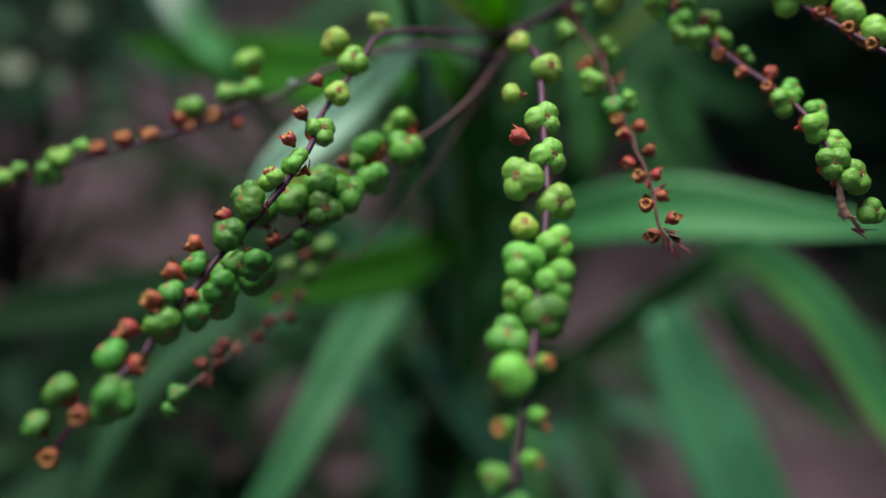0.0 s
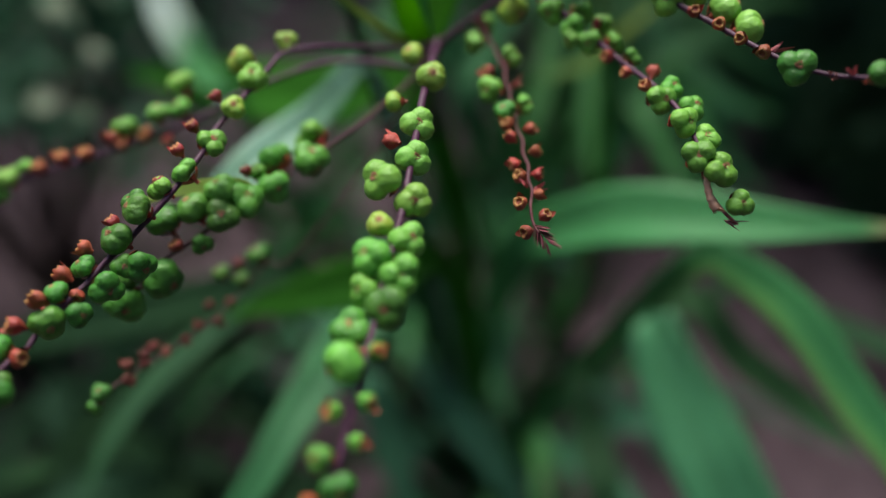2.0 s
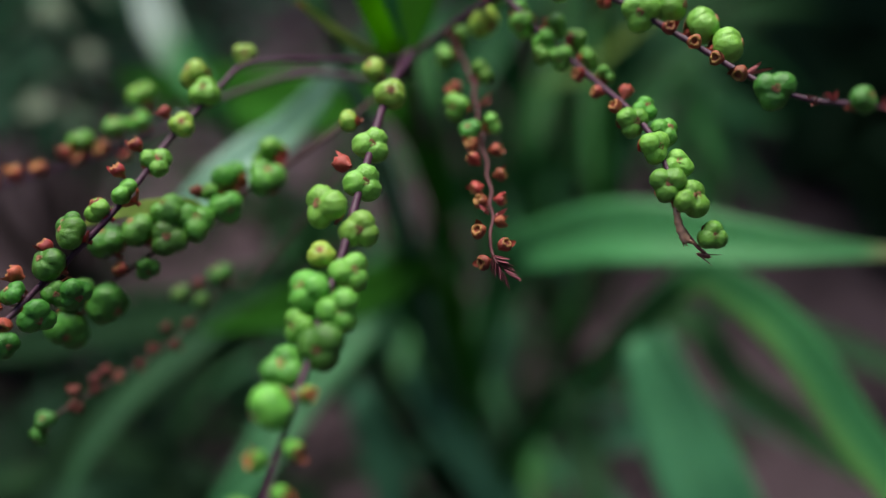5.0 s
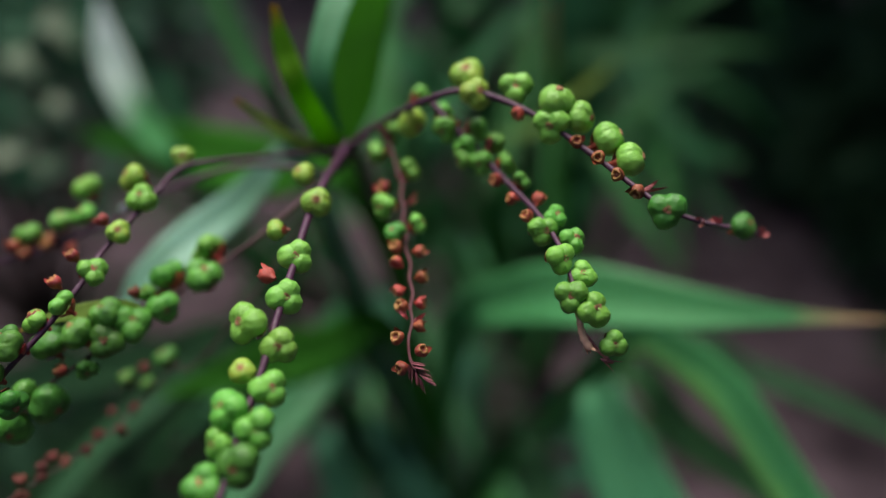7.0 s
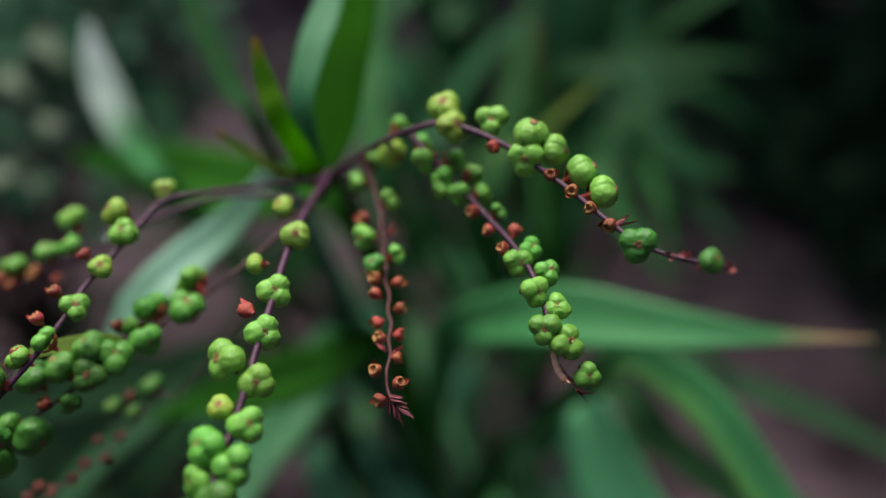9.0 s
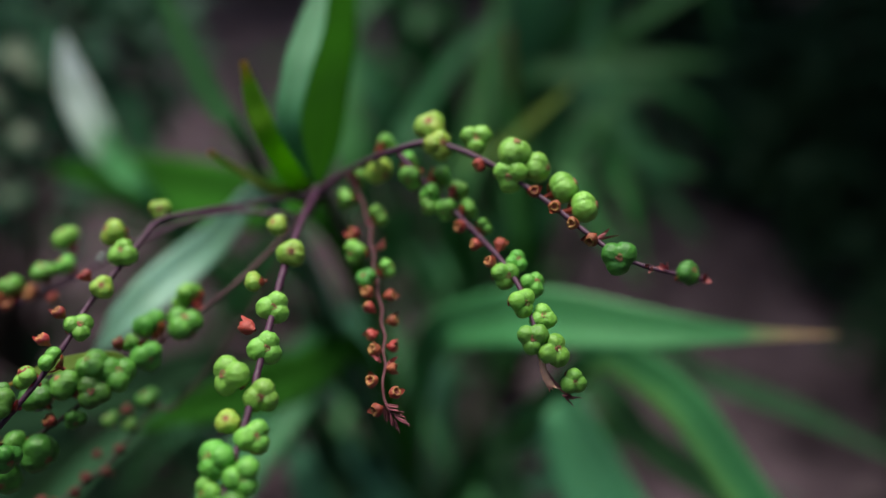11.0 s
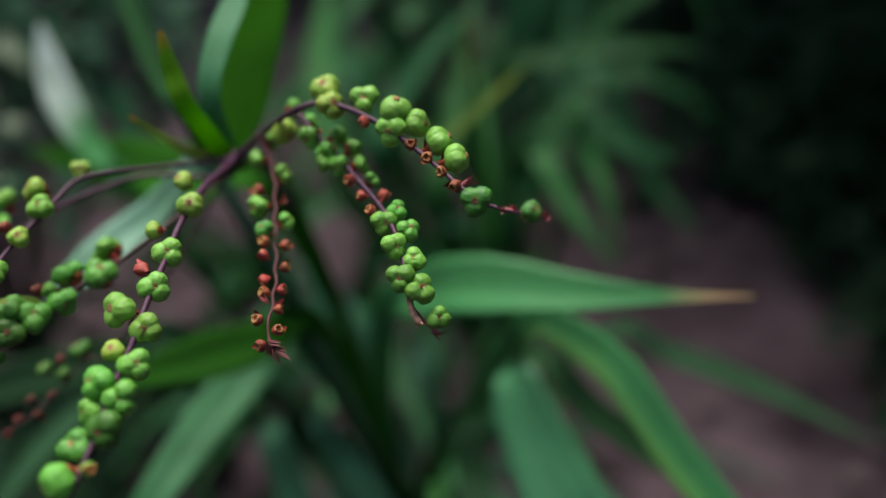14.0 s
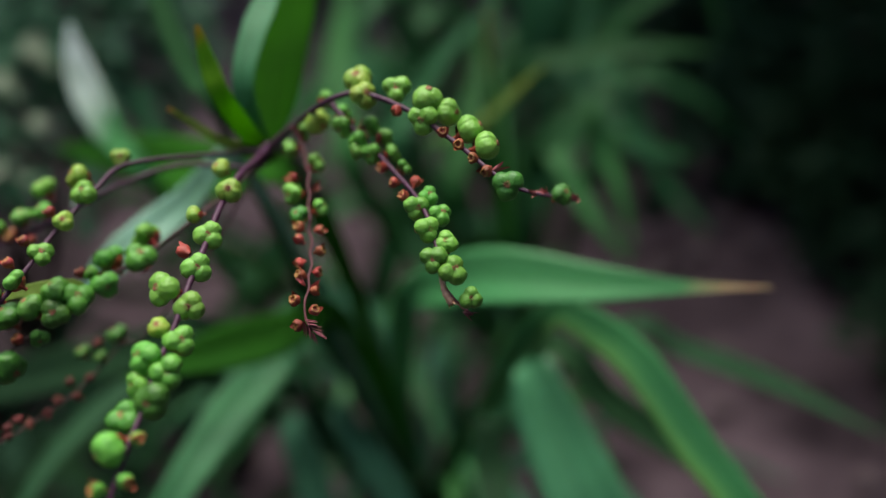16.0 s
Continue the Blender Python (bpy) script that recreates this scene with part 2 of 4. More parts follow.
WATER_SKIN.node_tree.nodes["Principled BSDF"].inputs["Base Color"].default_value = (0.95, 0.97, 1.0, 1)
WATER_SKIN.node_tree.nodes["Principled BSDF"].inputs["Roughness"].default_value = 0.03
WATER_SKIN.node_tree.nodes["Principled BSDF"].inputs["IOR"].default_value = 1.33
WATER_SKIN.node_tree.nodes["Principled BSDF"].inputs["Transmission Weight"].default_value = 0.9


# ---- building helpers ----
def mesh_of(name, verts, faces, mats, slots=None, uvs=None):
    me = bpy.data.meshes.new(name)
    me.from_pydata([tuple(v) for v in verts], [], faces)
    for m in mats:
        me.materials.append(m)
    if slots is not None:
        me.polygons.foreach_set("material_index", slots)
    if uvs is not None:
        layer = me.uv_layers.new(name="UVMap")
        for loop in me.loops:
            layer.data[loop.index].uv = uvs[loop.vertex_index]
    me.polygons.foreach_set("use_smooth", [True] * len(me.polygons))
    me.update()
    return me


def child(name, me, parent, m=None, label=""):
    """A mesh as a part of parent; m is its pose in the world."""
    ob = new(name, me)
    ob.parent = parent
    ob.matrix_parent_inverse = parent.matrix_world.inverted()
    ob.matrix_basis = m or Matrix.Identity(4)
    return tagged(ob, label)


def root(name, place, label, category, group="", kind=""):
    ob = new(name)
    ob.matrix_world = Matrix.Translation(place)
    bpy.context.view_layer.update()
    ob.empty_display_size = 0.02
    return tagged(ob, label, category, group, kind)


def spline(points, n):
    """Points and tangents evenly along a smooth curve through the given rows (any width; the first three are the place)."""
    p = np.array(points, float)
    p = np.vstack([2 * p[0] - p[1], p, 2 * p[-1] - p[-2]])
    fine = []
    for i in range(1, len(p) - 2):
        a, b, c, d = p[i - 1 : i + 3]
        for s in np.linspace(0, 1, 24, endpoint=False):
            fine.append(0.5 * (2 * b + (c - a) * s + (2 * a - 5 * b + 4 * c - d) * s**2 + (3 * b - a - 3 * c + d) * s**3))
    fine.append(p[-2])
    fine = np.array(fine)
    run = np.r_[0, np.cumsum(np.linalg.norm(np.diff(fine[:, :3], axis=0), axis=1))]
    at = np.linspace(0, run[-1], n)
    out = np.array([np.interp(at, run, fine[:, k]) for k in range(fine.shape[1])]).T
    tan = np.gradient(out[:, :3], axis=0)
    return out, tan / np.linalg.norm(tan, axis=1)[:, None]


def tube(name, points, r0, r1, mat, n=60, sides=10, knots=0.0):
    """A tapering stalk through the points, in metres, with small swellings along it."""
    c, t = spline(points, n)
    verts, faces = [], []
    ref = np.array([0.3, 0.2, 1.0])
    for i in range(n):
        s = np.cross(t[i], ref)
        s /= np.linalg.norm(s)
        u = np.cross(s, t[i])
        r = r0 + (r1 - r0) * i / (n - 1)
        r *= 1 + knots * max(0, math.sin(i * 1.3)) ** 3
        for k in range(sides):
            a = 2 * math.pi * k / sides
            verts.append(c[i, :3] + r * (math.cos(a) * s + math.sin(a) * u))
    for i in range(n - 1):
        for k in range(sides):
            k2 = (k + 1) % sides
            faces.append((i * sides + k, i * sides + k2, (i + 1) * sides + k2, (i + 1) * sides + k))
    faces.append(tuple(range(sides))[::-1])
    faces.append(tuple((n - 1) * sides + k for k in range(sides)))
    return mesh_of(name, verts, faces, [mat])


def blade(name, rows, mat, face=(0, -0.75, 0.66), fold=0.22, n=36, wave=0.0):
    """A strap leaf through rows of place and width in metres: keeled along the middle, with thickness and fine ribs."""
    c, t = spline(rows, n)
    across = np.linspace(-1, 1, 9)
    verts, uvs, faces = [], [], []
    face = np.array(face, float)
    for i in range(n):
        s = np.cross(t[i], face)
        s /= np.linalg.norm(s) + 1e-9
        up = np.cross(s, t[i])
        w = max(c[i, 3], 0.0008) / 2
        for side in (1, -1):
            for k, q in enumerate(across):
                rib = 0.00012 * math.cos(q * 22) * (1 - abs(q))
                lift = fold * w * (abs(q) - 0.5) + rib + side * 0.00022 * (1.05 - abs(q)) + wave * w * math.sin(i * 0.55 + 2 * q) * abs(q)
                verts.append(c[i, :3] + s * w * q + up * lift)
                uvs.append((0.5 + q / 2, i / (n - 1)))
    m = len(across)
    for i in range(n - 1):
        a, b = i * 2 * m, (i + 1) * 2 * m
        for k in range(m - 1):
            faces.append((a + k, a + k + 1, b + k + 1, b + k))
            faces.append((a + m + k, b + m + k, b + m + k + 1, a + m + k + 1))
        faces.append((a, b, b + m, a + m))
        faces.append((a + m - 1, a + 2 * m - 1, b + 2 * m - 1, b + m - 1))
    return mesh_of(name, verts, faces, [mat], uvs=uvs)


def capsule_mesh(name, skin, seed, lobes=3, tall=0.86, deep=0.15, open_scar=True):
    """A seed capsule of unit width with its base at the origin, pointing up z: rounded lobes with grooves between them, a scar at the tip and dry bracts round the base."""
    rnd = random.Random(seed)
    nu, nv = 72, 34
    furrows, lean = rnd.choice((7, 8, 9, 11)), rnd.uniform(0, 6.28)
    offs, uvs = [], []
    for k in range(lobes):
        a = 2 * math.pi * k / lobes + rnd.uniform(-0.15, 0.15)
        offs.append((deep * math.cos(a), deep * math.sin(a), (0.5 - deep) * rnd.uniform(0.93, 1.07)))
    verts, faces, slots = [], [], []
    for j in range(nv + 1):
        th = math.pi * j / nv
        for i in range(nu):
            ph = 2 * math.pi * i / nu
            d = (math.sin(th) * math.cos(ph), math.sin(th) * math.sin(ph), math.cos(th))
            rs = []
            for ox, oy, rho in offs:
                dot = ox * d[0] + oy * d[1]
                rs.append(dot + math.sqrt(max(0.0, dot * dot - ox * ox - oy * oy + rho * rho)))
            r = sum(q**26 for q in rs) ** (1 / 26)
            crease = -0.004 * max(0.0, math.cos((ph - 0.05) * lobes)) ** 30 * math.sin(th) ** 1.5
            r += crease + 0.004 * math.cos(15 * ph + 2 * math.sin(3 * th)) * math.sin(th) ** 2 + 0.03 * noise.noise(Vector((d[0] * 2.2 + seed, d[1] * 2.2, d[2] * 1.6))) + 0.012 * noise.noise(Vector((d[0] * 7 + seed, d[1] * 7, d[2] * 3)))
            r -= 0.006 * max(0.0, math.cos(furrows * ph + lean + 1.5 * noise.noise(Vector((d[0] * 2, d[1] * 2, seed))))) ** 6 * math.exp(-(((th - 0.62) / 0.42) ** 2))
            pole = max(0.0, d[2]) ** 10
            r *= 1 - 0.05 * pole
            verts.append((r * d[0], r * d[1], 0.40 * tall + r * d[2] * tall))
            uvs.append((i / nu, 1 - j / nv))
    for j in range(nv):
        for i in range(nu):
            i2 = (i + 1) % nu
            faces.append((j * nu + i, (j + 1) * nu + i, (j + 1) * nu + i2, j * nu + i2))
            slots.append(0)
    top = verts[0][2]
    if open_scar:
        # dried style: a small three-rayed crown
        b0 = len(verts)
        for ring, (rr, zz) in enumerate(((0.105, -0.02), (0.09, 0.045), (0.04, 0.0))):
            for i in range(12):
                a = 2 * math.pi * i / 12
                w = 1 + 0.22 * math.cos(3 * a + seed)
                verts.append((rr * w * math.cos(a), rr * w * math.sin(a), top + zz))
        for ring in range(2):
            for i in range(12):
                i2 = (i + 1) % 12
                faces.append((b0 + ring * 12 + i, b0 + ring * 12 + i2, b0 + (ring + 1) * 12 + i2, b0 + (ring + 1) * 12 + i))
                slots.append(2)
        faces.append(tuple(b0 + 24 + i for i in range(12)))
        slots.append(1)
    # two papery bracts clasping the base
    for k in range(2):
        a0 = math.pi * k + rnd.uniform(-0.4, 0.4)
        b0 = len(verts)
        long = rnd.uniform(0.20, 0.30)
        for j in range(6):
            s = j / 5
            for i in range(5):
                q = (i - 2) / 2
                a = a0 + q * 1.0 * (1 - 0.85 * s**1.5)
                r = 0.08 + 0.26 * math.sin(min(1.0, s * 1.15) * math.pi / 2) + 0.04 * s * s
                verts.append((r * math.cos(a), r * math.sin(a), -0.10 + long * s - 0.02))
        for j in range(5):
            for i in range(4):
                p = b0 + j * 5 + i
                faces.append((p, p + 1, p + 6, p + 5))
                slots.append(1)
    # pedicel
    b0 = len(verts)
    for zz, rr in ((-0.25, 0.07), (-0.1, 0.08), (0.06, 0.16)):
        for i in range(8):
            a = 2 * math.pi * i / 8
            verts.append((rr * math.cos(a), rr * math.sin(a), zz))
    for ring in range(2):
        for i in range(8):
            i2 = (i + 1) % 8
            faces.append((b0 + ring * 8 + i, b0 + ring * 8 + i2, b0 + (ring + 1) * 8 + i2, b0 + (ring + 1) * 8 + i))
            slots.append(1)
    uvs += [(0.0, 0.0)] * (len(verts) - len(uvs))
    return mesh_of(name, verts, faces, [skin, RED_SKIN, SCAR_SKIN], slots, uvs)


def cup_mesh(name, wall, seed, long=1.0, flare=0.36, teeth=5, rim=4, dull=False):
    """A spent flower base: a little flared cup on a stalk, open at the top, with ragged teeth and a sheathing bract."""
    rnd = random.Random(seed)
    nu = 20
    prof = [(-0.28, 0.10), (-0.16, 0.14), (-0.04, 0.30), (0.12, 0.42), (0.28, flare + 0.06), (0.40, flare - 0.04), (0.44, flare - 0.12), (0.36, flare - 0.18), (0.26, 0.10), (0.34, 0.04)]
    verts, faces, slots = [], [], []
    for j, (z, r) in enumerate(prof):
        for i in range(nu):
            a = 2 * math.pi * i / nu
            rag = 0.0
            if j in (5, 6):
                rag = 0.09 * max(0.0, math.cos(a * teeth + seed)) + rnd.uniform(-0.02, 0.03)
            rr = r * (1 + 0.08 * math.cos(3 * a + seed) + rnd.uniform(-0.03, 0.03))
            verts.append((rr * math.cos(a), rr * math.sin(a), (z + rag) * long))
    for j in range(len(prof) - 1):
        for i in range(nu):
            i2 = (i + 1) % nu
            faces.append((j * nu + i, j * nu + i2, (j + 1) * nu + i2, (j + 1) * nu + i))
            slots.append(0 if j < rim else 1 if j in (5, 6) else 2)
    faces.append(tuple((len(prof) - 1) * nu + i for i in range(nu)))
    slots.append(2)
    b0 = len(verts)
    a0 = rnd.uniform(0, 6.28)
    for j in range(7):
        s = j / 6
        for i in range(5):
            q = (i - 2) / 2
            a = a0 + q * 1.1 * (1 - 0.9 * s**1.6)
            r = 0.13 + 0.27 * math.sin(min(1, s * 1.3) * math.pi / 2) + 0.10 * s * s
            verts.append((r * math.cos(a), r * math.sin(a), (-0.22 + 0.82 * s) * long))
    for j in range(6):
        for i in range(4):
            p = b0 + j * 5 + i
            faces.append((p, p + 1, p + 6, p + 5))
            slots.append(2)
    return mesh_of(name, verts, faces, [wall, wall if dull else CREAM_SKIN, wall if dull else RED_SKIN], slots)


def scale_leaf(verts, faces, slots, base, axis, out, long, wide, slot):
    """Adds one pointed bract to a mesh under way: a little boat from base along axis."""
    base, axis, out = Vector(base), Vector(axis).normalized(), Vector(out)
    side = axis.cross(out).normalized()
    out = side.cross(axis).normalized()
    b0 = len(verts)
    for j in range(7):
        s = j / 6
        w = wide * math.sin(math.pi * min(1.0, 0.12 + s * 0.88)) ** 0.8
        for i in range(5):
            q = (i - 2) / 2
            p = base + axis * long * s + side * w * q + out * (0.35 * w * (1 - q * q) + 0.15 * long * s * s)
            verts.append(tuple(p))
    for j in range(6):
        for i in range(4):
            p = b0 + j * 5 + i
            faces.append((p, p + 1, p + 6, p + 5))
            slots.append(slot)


def bract_mesh(name, seed, skin):
    """A dry pointed bract, doubled, on a short stalk."""
    rnd = random.Random(seed)
    verts, faces, slots = [], [], []
    scale_leaf(verts, faces, slots, (0, 0, -0.35), (0.1, 0, 1), (1, 0, 0), 1.25, 0.17, 0)
    scale_leaf(verts, faces, slots, (0, 0, -0.35), (-0.15, 0.12, 1), (-1, 0.4, 0), 1.0, 0.15, 0)
    scale_leaf(verts, faces, slots, (0, 0, -0.30), (0.0, -0.25, 1), (0, -1, 0), rnd.uniform(0.6, 0.8), 0.12, 0)
    return mesh_of(name, verts, faces, [skin], slots)


def tuft_mesh(name, seed):
    """The withered end of a spike: overlapping pointed bracts in two rows."""
    rnd = random.Random(seed)
    verts, faces, slots = [], [], []
    for k in range(26):
        s = k / 25
        a = (0 if k % 2 else math.pi) + rnd.uniform(-0.5, 0.5)
        o = (math.cos(a), math.sin(a), 0)
        scale_leaf(verts, faces, slots, (0.03 * o[0], 0.03 * o[1], -0.55 + 0.62 * s), (0.7 * o[0] * (1 - 0.6 * s), 0.7 * o[1] * (1 - 0.6 * s), 1), o, rnd.uniform(0.36, 0.52), 0.07 * (1.15 - 0.5 * s), 0)
    return mesh_of(name, verts, faces, [TUFT_SKIN], slots)


GREEN = ("seed_capsule", [capsule_mesh("seed_capsule", GREEN_SKIN, k, 3, tall, deep) for k, (tall, deep) in enumerate(((0.94, 0.185), (0.98, 0.20), (0.90, 0.205), (1.02, 0.12), (0.92, 0.19), (0.94, 0.215), (0.98, 0.18), (0.88, 0.205)))])
LIME = ("seed_capsule", [capsule_mesh("lime_capsule", LIME_SKIN, 60 + k, 3, 0.90 + 0.025 * (k % 4), (0.175, 0.185, 0.195, 0.12, 0.20)[k]) for k in range(5)])
RIPE_DIMMED = ("seed_capsule", [capsule_mesh("ripe_dimmed_capsule", RIPE_DIMMED_SKIN, 40 + k, 3, 0.84 + 0.03 * k, 0.20 - 0.012 * k) for k in range(6)])
YELLOW = ("seed_capsule", [capsule_mesh("unripe_capsule", YELLOW_SKIN, 20 + k, 3, 0.95, 0.12 + 0.03 * k) for k in range(3)])
CUP = ("spent_flower", [cup_mesh("spent_flower", RED_SKIN, k, 1.0 + 0.08 * k) for k in range(4)])
DARK_CUP = ("spent_flower", [cup_mesh("withered_flower", DARK_RED_SKIN, 30 + k, 1.0 + 0.08 * k, dull=True) for k in range(3)])
STUB = ("young_capsule", [cup_mesh("young_capsule", GREEN_SKIN, 10 + k, 1.25, 0.34, 3, 5) for k in range(3)])
BRACT = ("bract", [bract_mesh("bract", k, PINK_SKIN) for k in range(3)])
TAN_BRACT = ("bract", [bract_mesh("dry_bract", 5 + k, TAN_SKIN) for k in range(2)])
TUFT = ("bract_tuft", [tuft_mesh("bract_tuft", k) for k in range(2)])
picker = random.Random(5)

# ---- ground ----
def ground_sheet():
    g = np.sinh(np.linspace(-4.6, 4.6, 150)) / math.sinh(4.6) * 45
    xs, ys = g + 0.0, g + 0.9
    verts, faces = [], []
    for y in ys:
        for x in xs:
            near = 1.0 / (1.0 + ((x * x + (y - 0.9) ** 2) / 9.0))
            z = near * (0.030 * noise.noise(Vector((x * 2.1, y * 2.1, 3))) + 0.014 * noise.noise(Vector((x * 9, y * 9, 7))) + 0.006 * noise.noise(Vector((x * 30, y * 30, 1))))
            verts.append((x, y, z - 0.004))
    n = len(xs)
    for j in range(n - 1):
        for i in range(n - 1):
            a = j * n + i
            faces.append((a, a + 1, a + n + 1, a + n))
    return tagged(new("ground", mesh_of("ground", verts, faces, [SOIL_SKIN])), "bare purplish brown garden soil", "ground", kind="structure")


ground_sheet()


def litter(count, seed):
    """Crumbs of soil, stones and dry leaf bits lying on the bed."""
    rnd = random.Random(seed)
    verts, faces = [], []
    for _ in range(count):
        x, y = rnd.uniform(-1.6, 1.6), rnd.uniform(0.35, 2.6)
        r = rnd.choice((0.006, 0.009, 0.013, 0.02, 0.03))
        z = 0.030 * noise.noise(Vector((x * 2.1, y * 2.1, 3))) / (1 + (x * x + (y - 0.9) ** 2) / 9.0)
        b0 = len(verts)
        flat = rnd.choice((0.25, 0.5, 0.7))
        for j, (zz, rr) in enumerate(((-0.5, 0.7), (0.1, 1.0), (0.7, 0.65))):
            for k in range(7):
                a = 2 * math.pi * k / 7 + j * 0.3
                q = r * rr * rnd.uniform(0.75, 1.2)
                verts.append((x + q * math.cos(a), y + q * math.sin(a) * 0.8, z + zz * r * flat))
        for j in range(2):
            for k in range(7):
                k2 = (k + 1) % 7
                faces.append((b0 + j * 7 + k, b0 + j * 7 + k2, b0 + j * 7 + 7 + k2, b0 + j * 7 + 7 + k))
        faces.append(tuple(b0 + 14 + k for k in range(7)))
    return tagged(new("soil_crumbs", mesh_of("soil_crumbs", verts, faces, [LITTER_SKIN])), "pale crumbs of soil and stones on the bed", "soil", kind="stuff")


litter(900, 3)


# ---- shrubs behind ----
def small_leaf(verts, faces, p, axis, normal, long, wide):
    axis = axis.normalized()
    side = axis.cross(normal).normalized()
    up = side.cross(axis)
    b0 = len(verts)
    for s, w, l in ((0, 0.06, 0), (0.3, 0.85, 0.05), (0.65, 0.9, 0.06), (1, 0.05, -0.05)):
        verts.append(p + axis * long * s - side * wide * w * 0.5 + up * (l * long + 0.12 * wide * w))
        verts.append(p + axis * long * s + up * l * long)
        verts.append(p + axis * long * s + side * wide * w * 0.5 + up * (l * long + 0.12 * wide * w))
    for j in range(3):
        a = b0 + 3 * j
        faces.append((a, a + 1, a + 4, a + 3))
        faces.append((a + 1, a + 2, a + 5, a + 4))


def crown_mesh(name, clumps, per, leaf, mat, seed, spread):
    rnd = random.Random(seed)
    verts, faces = [], []
    for cx, cy, cz, cr in clumps:
        for _ in range(per):
            d = Vector((rnd.gauss(0, 1), rnd.gauss(0, 1), rnd.gauss(0, 1))).normalized()
            p = Vector((cx, cy, cz)) + d * cr * rnd.uniform(0.35, 1.0) ** 0.5
            if p.z < 0.02:
                continue
            ax = d + Vector((rnd.gauss(0, 0.6), rnd.gauss(0, 0.6), rnd.gauss(0, 0.6) - 0.1))
            long = leaf * rnd.uniform(0.6, 1.3)
            small_leaf(verts, faces, p, ax, Vector((rnd.gauss(0, 0.4), rnd.gauss(0, 0.4) - 0.2, 1)), long, long * spread * rnd.uniform(0.8, 1.2))
    return mesh_of(name, verts, faces, [mat])


def shrub(name, base, clumps, per, leaf, mat, seed, label, spread=0.5):
    r = root(name, base, label, "shrub")
    for k, (cx, cy, cz, cr) in enumerate(clumps):
        b = Vector(base)
        mid = b.lerp(Vector((cx, cy, cz)), 0.5) + Vector((0.02 * (k % 3 - 1), 0.02, 0.05))
        child("branch", tube("branch", [tuple(b), tuple(mid), (cx, cy, cz)], 0.008, 0.003, TWIG_SKIN, 14, 6), r)
    child("crown", crown_mesh("crown", clumps, per, leaf, mat, seed, spread), r)
    return r


def cluster(centre, spread, count, size, seed):
    rnd = random.Random(seed)
    return [(centre[0] + rnd.uniform(-1, 1) * spread[0], centre[1] + rnd.uniform(-1, 1) * spread[1], max(0.06, centre[2] + rnd.uniform(-1, 1) * spread[2]), size * rnd.uniform(0.7, 1.3)) for _ in range(count)]


near_shrub = shrub("garden_shrub", (-0.50, 0.82, -0.01), cluster((-0.50, 0.82, 0.37), (0.20, 0.14, 0.11), 11, 0.09, 4), 150, 0.028, SHRUB_SKIN, 4, "low mottled green garden shrub with some cream leaves", 0.62)
child("cream_leaves", crown_mesh("cream_leaves", [(-0.285, 0.575, 0.405, 0.02), (-0.275, 0.60, 0.455, 0.022), (-0.33, 0.62, 0.44, 0.02), (-0.36, 0.63, 0.47, 0.02), (-0.40, 0.66, 0.36, 0.02), (-0.31, 0.64, 0.49, 0.016)], 3, 0.022, PALE_SPOT_SKIN, 77, 0.75), near_shrub, label="cream-coloured leaves")
# Uses the shrub leaf colour with shade mixed in.
shrub("garden_shrub", (0.64, 1.24, -0.01), cluster((0.64, 1.24, 0.22), (0.10, 0.12, 0.14), 9, 0.075, 8), 150, 0.03, SHADED_SHRUB_SKIN, 8, "small-leaved shrub with shade in its leaf colour", 0.6)
# Backdrop hedge added for the dark beyond the bed.
shrub("hedge", (0.0, 3.2, -0.01), [(x, (3.1 if -0.9 < x < 0.0 else 2.5) + 0.3 * math.sin(x * 2.3), z, 0.44) for x in np.arange(-3.4, 2.4, 0.42) for z in (0.3, 0.85, 1.4, 2.0)], 120, 0.12, DEEP_SHADE_SKIN, 12, "backdrop hedge added behind the bed, deep shade in its leaf colour", 0.5)
# Added hedge; its clumps near z 1.2 hang out of view to shade the soil.
shrub("hedge", (1.55, 1.4, -0.01), [(1.45 + 0.2 * math.sin(y * 3) - 0.18 * max(0, z - 1.0), y, z, 0.42) for y in np.arange(-1.6, 2.4, 0.42) for z in (0.25, 0.75, 1.25, 1.8, 2.3)] + [(x, y, 1.2 + 0.12 * math.sin(5 * x + 3 * y), 0.34) for x in (0.25, 0.5, 0.8, 1.1, 1.4) for y in (0.75, 1.05, 1.35, 1.65, 1.95, 2.25, 2.55, 2.85) if y > (1.4 if x < 0.4 else 1.2 if x < 0.9 else 0.7)], 150, 0.12, DEEP_SHADE_SKIN, 13, "added hedge with an unseen overhang that shades the bed", 0.5)
# Added to keep sky light off the lower left.
shrub("hedge", (-1.5, 0.5, -0.01), [(-1.5 + 0.2 * math.sin(y * 3), y, z, 0.42) for y in np.arange(-1.2, 2.4, 0.45) for z in (0.25, 0.75, 1.25, 1.8)], 110, 0.12, DEEP_SHADE_SKIN, 14, "hedge added on the left to cut sky light", 0.5)
# Added out of view behind the camera to block sky light from the front.
shrub("hedge", (0.0, -0.95, -0.01), [(x, -0.95 + 0.15 * math.sin(x * 2.7), z, 0.40) for x in np.arange(-2.1, 1.6, 0.42) for z in (0.3, 0.8, 1.3, 1.8, 2.3)], 110, 0.12, DEEP_SHADE_SKIN, 15, "unseen hedge added behind the viewpoint to block sky light", 0.5)

# ---- the plant with its seed spikes ----
BASE = Vector((0.03, 0.60, -0.01))
plant = root("seed_plant", BASE, "strap-leaved garden plant with arching purple stalks of green seed capsules", "plant")


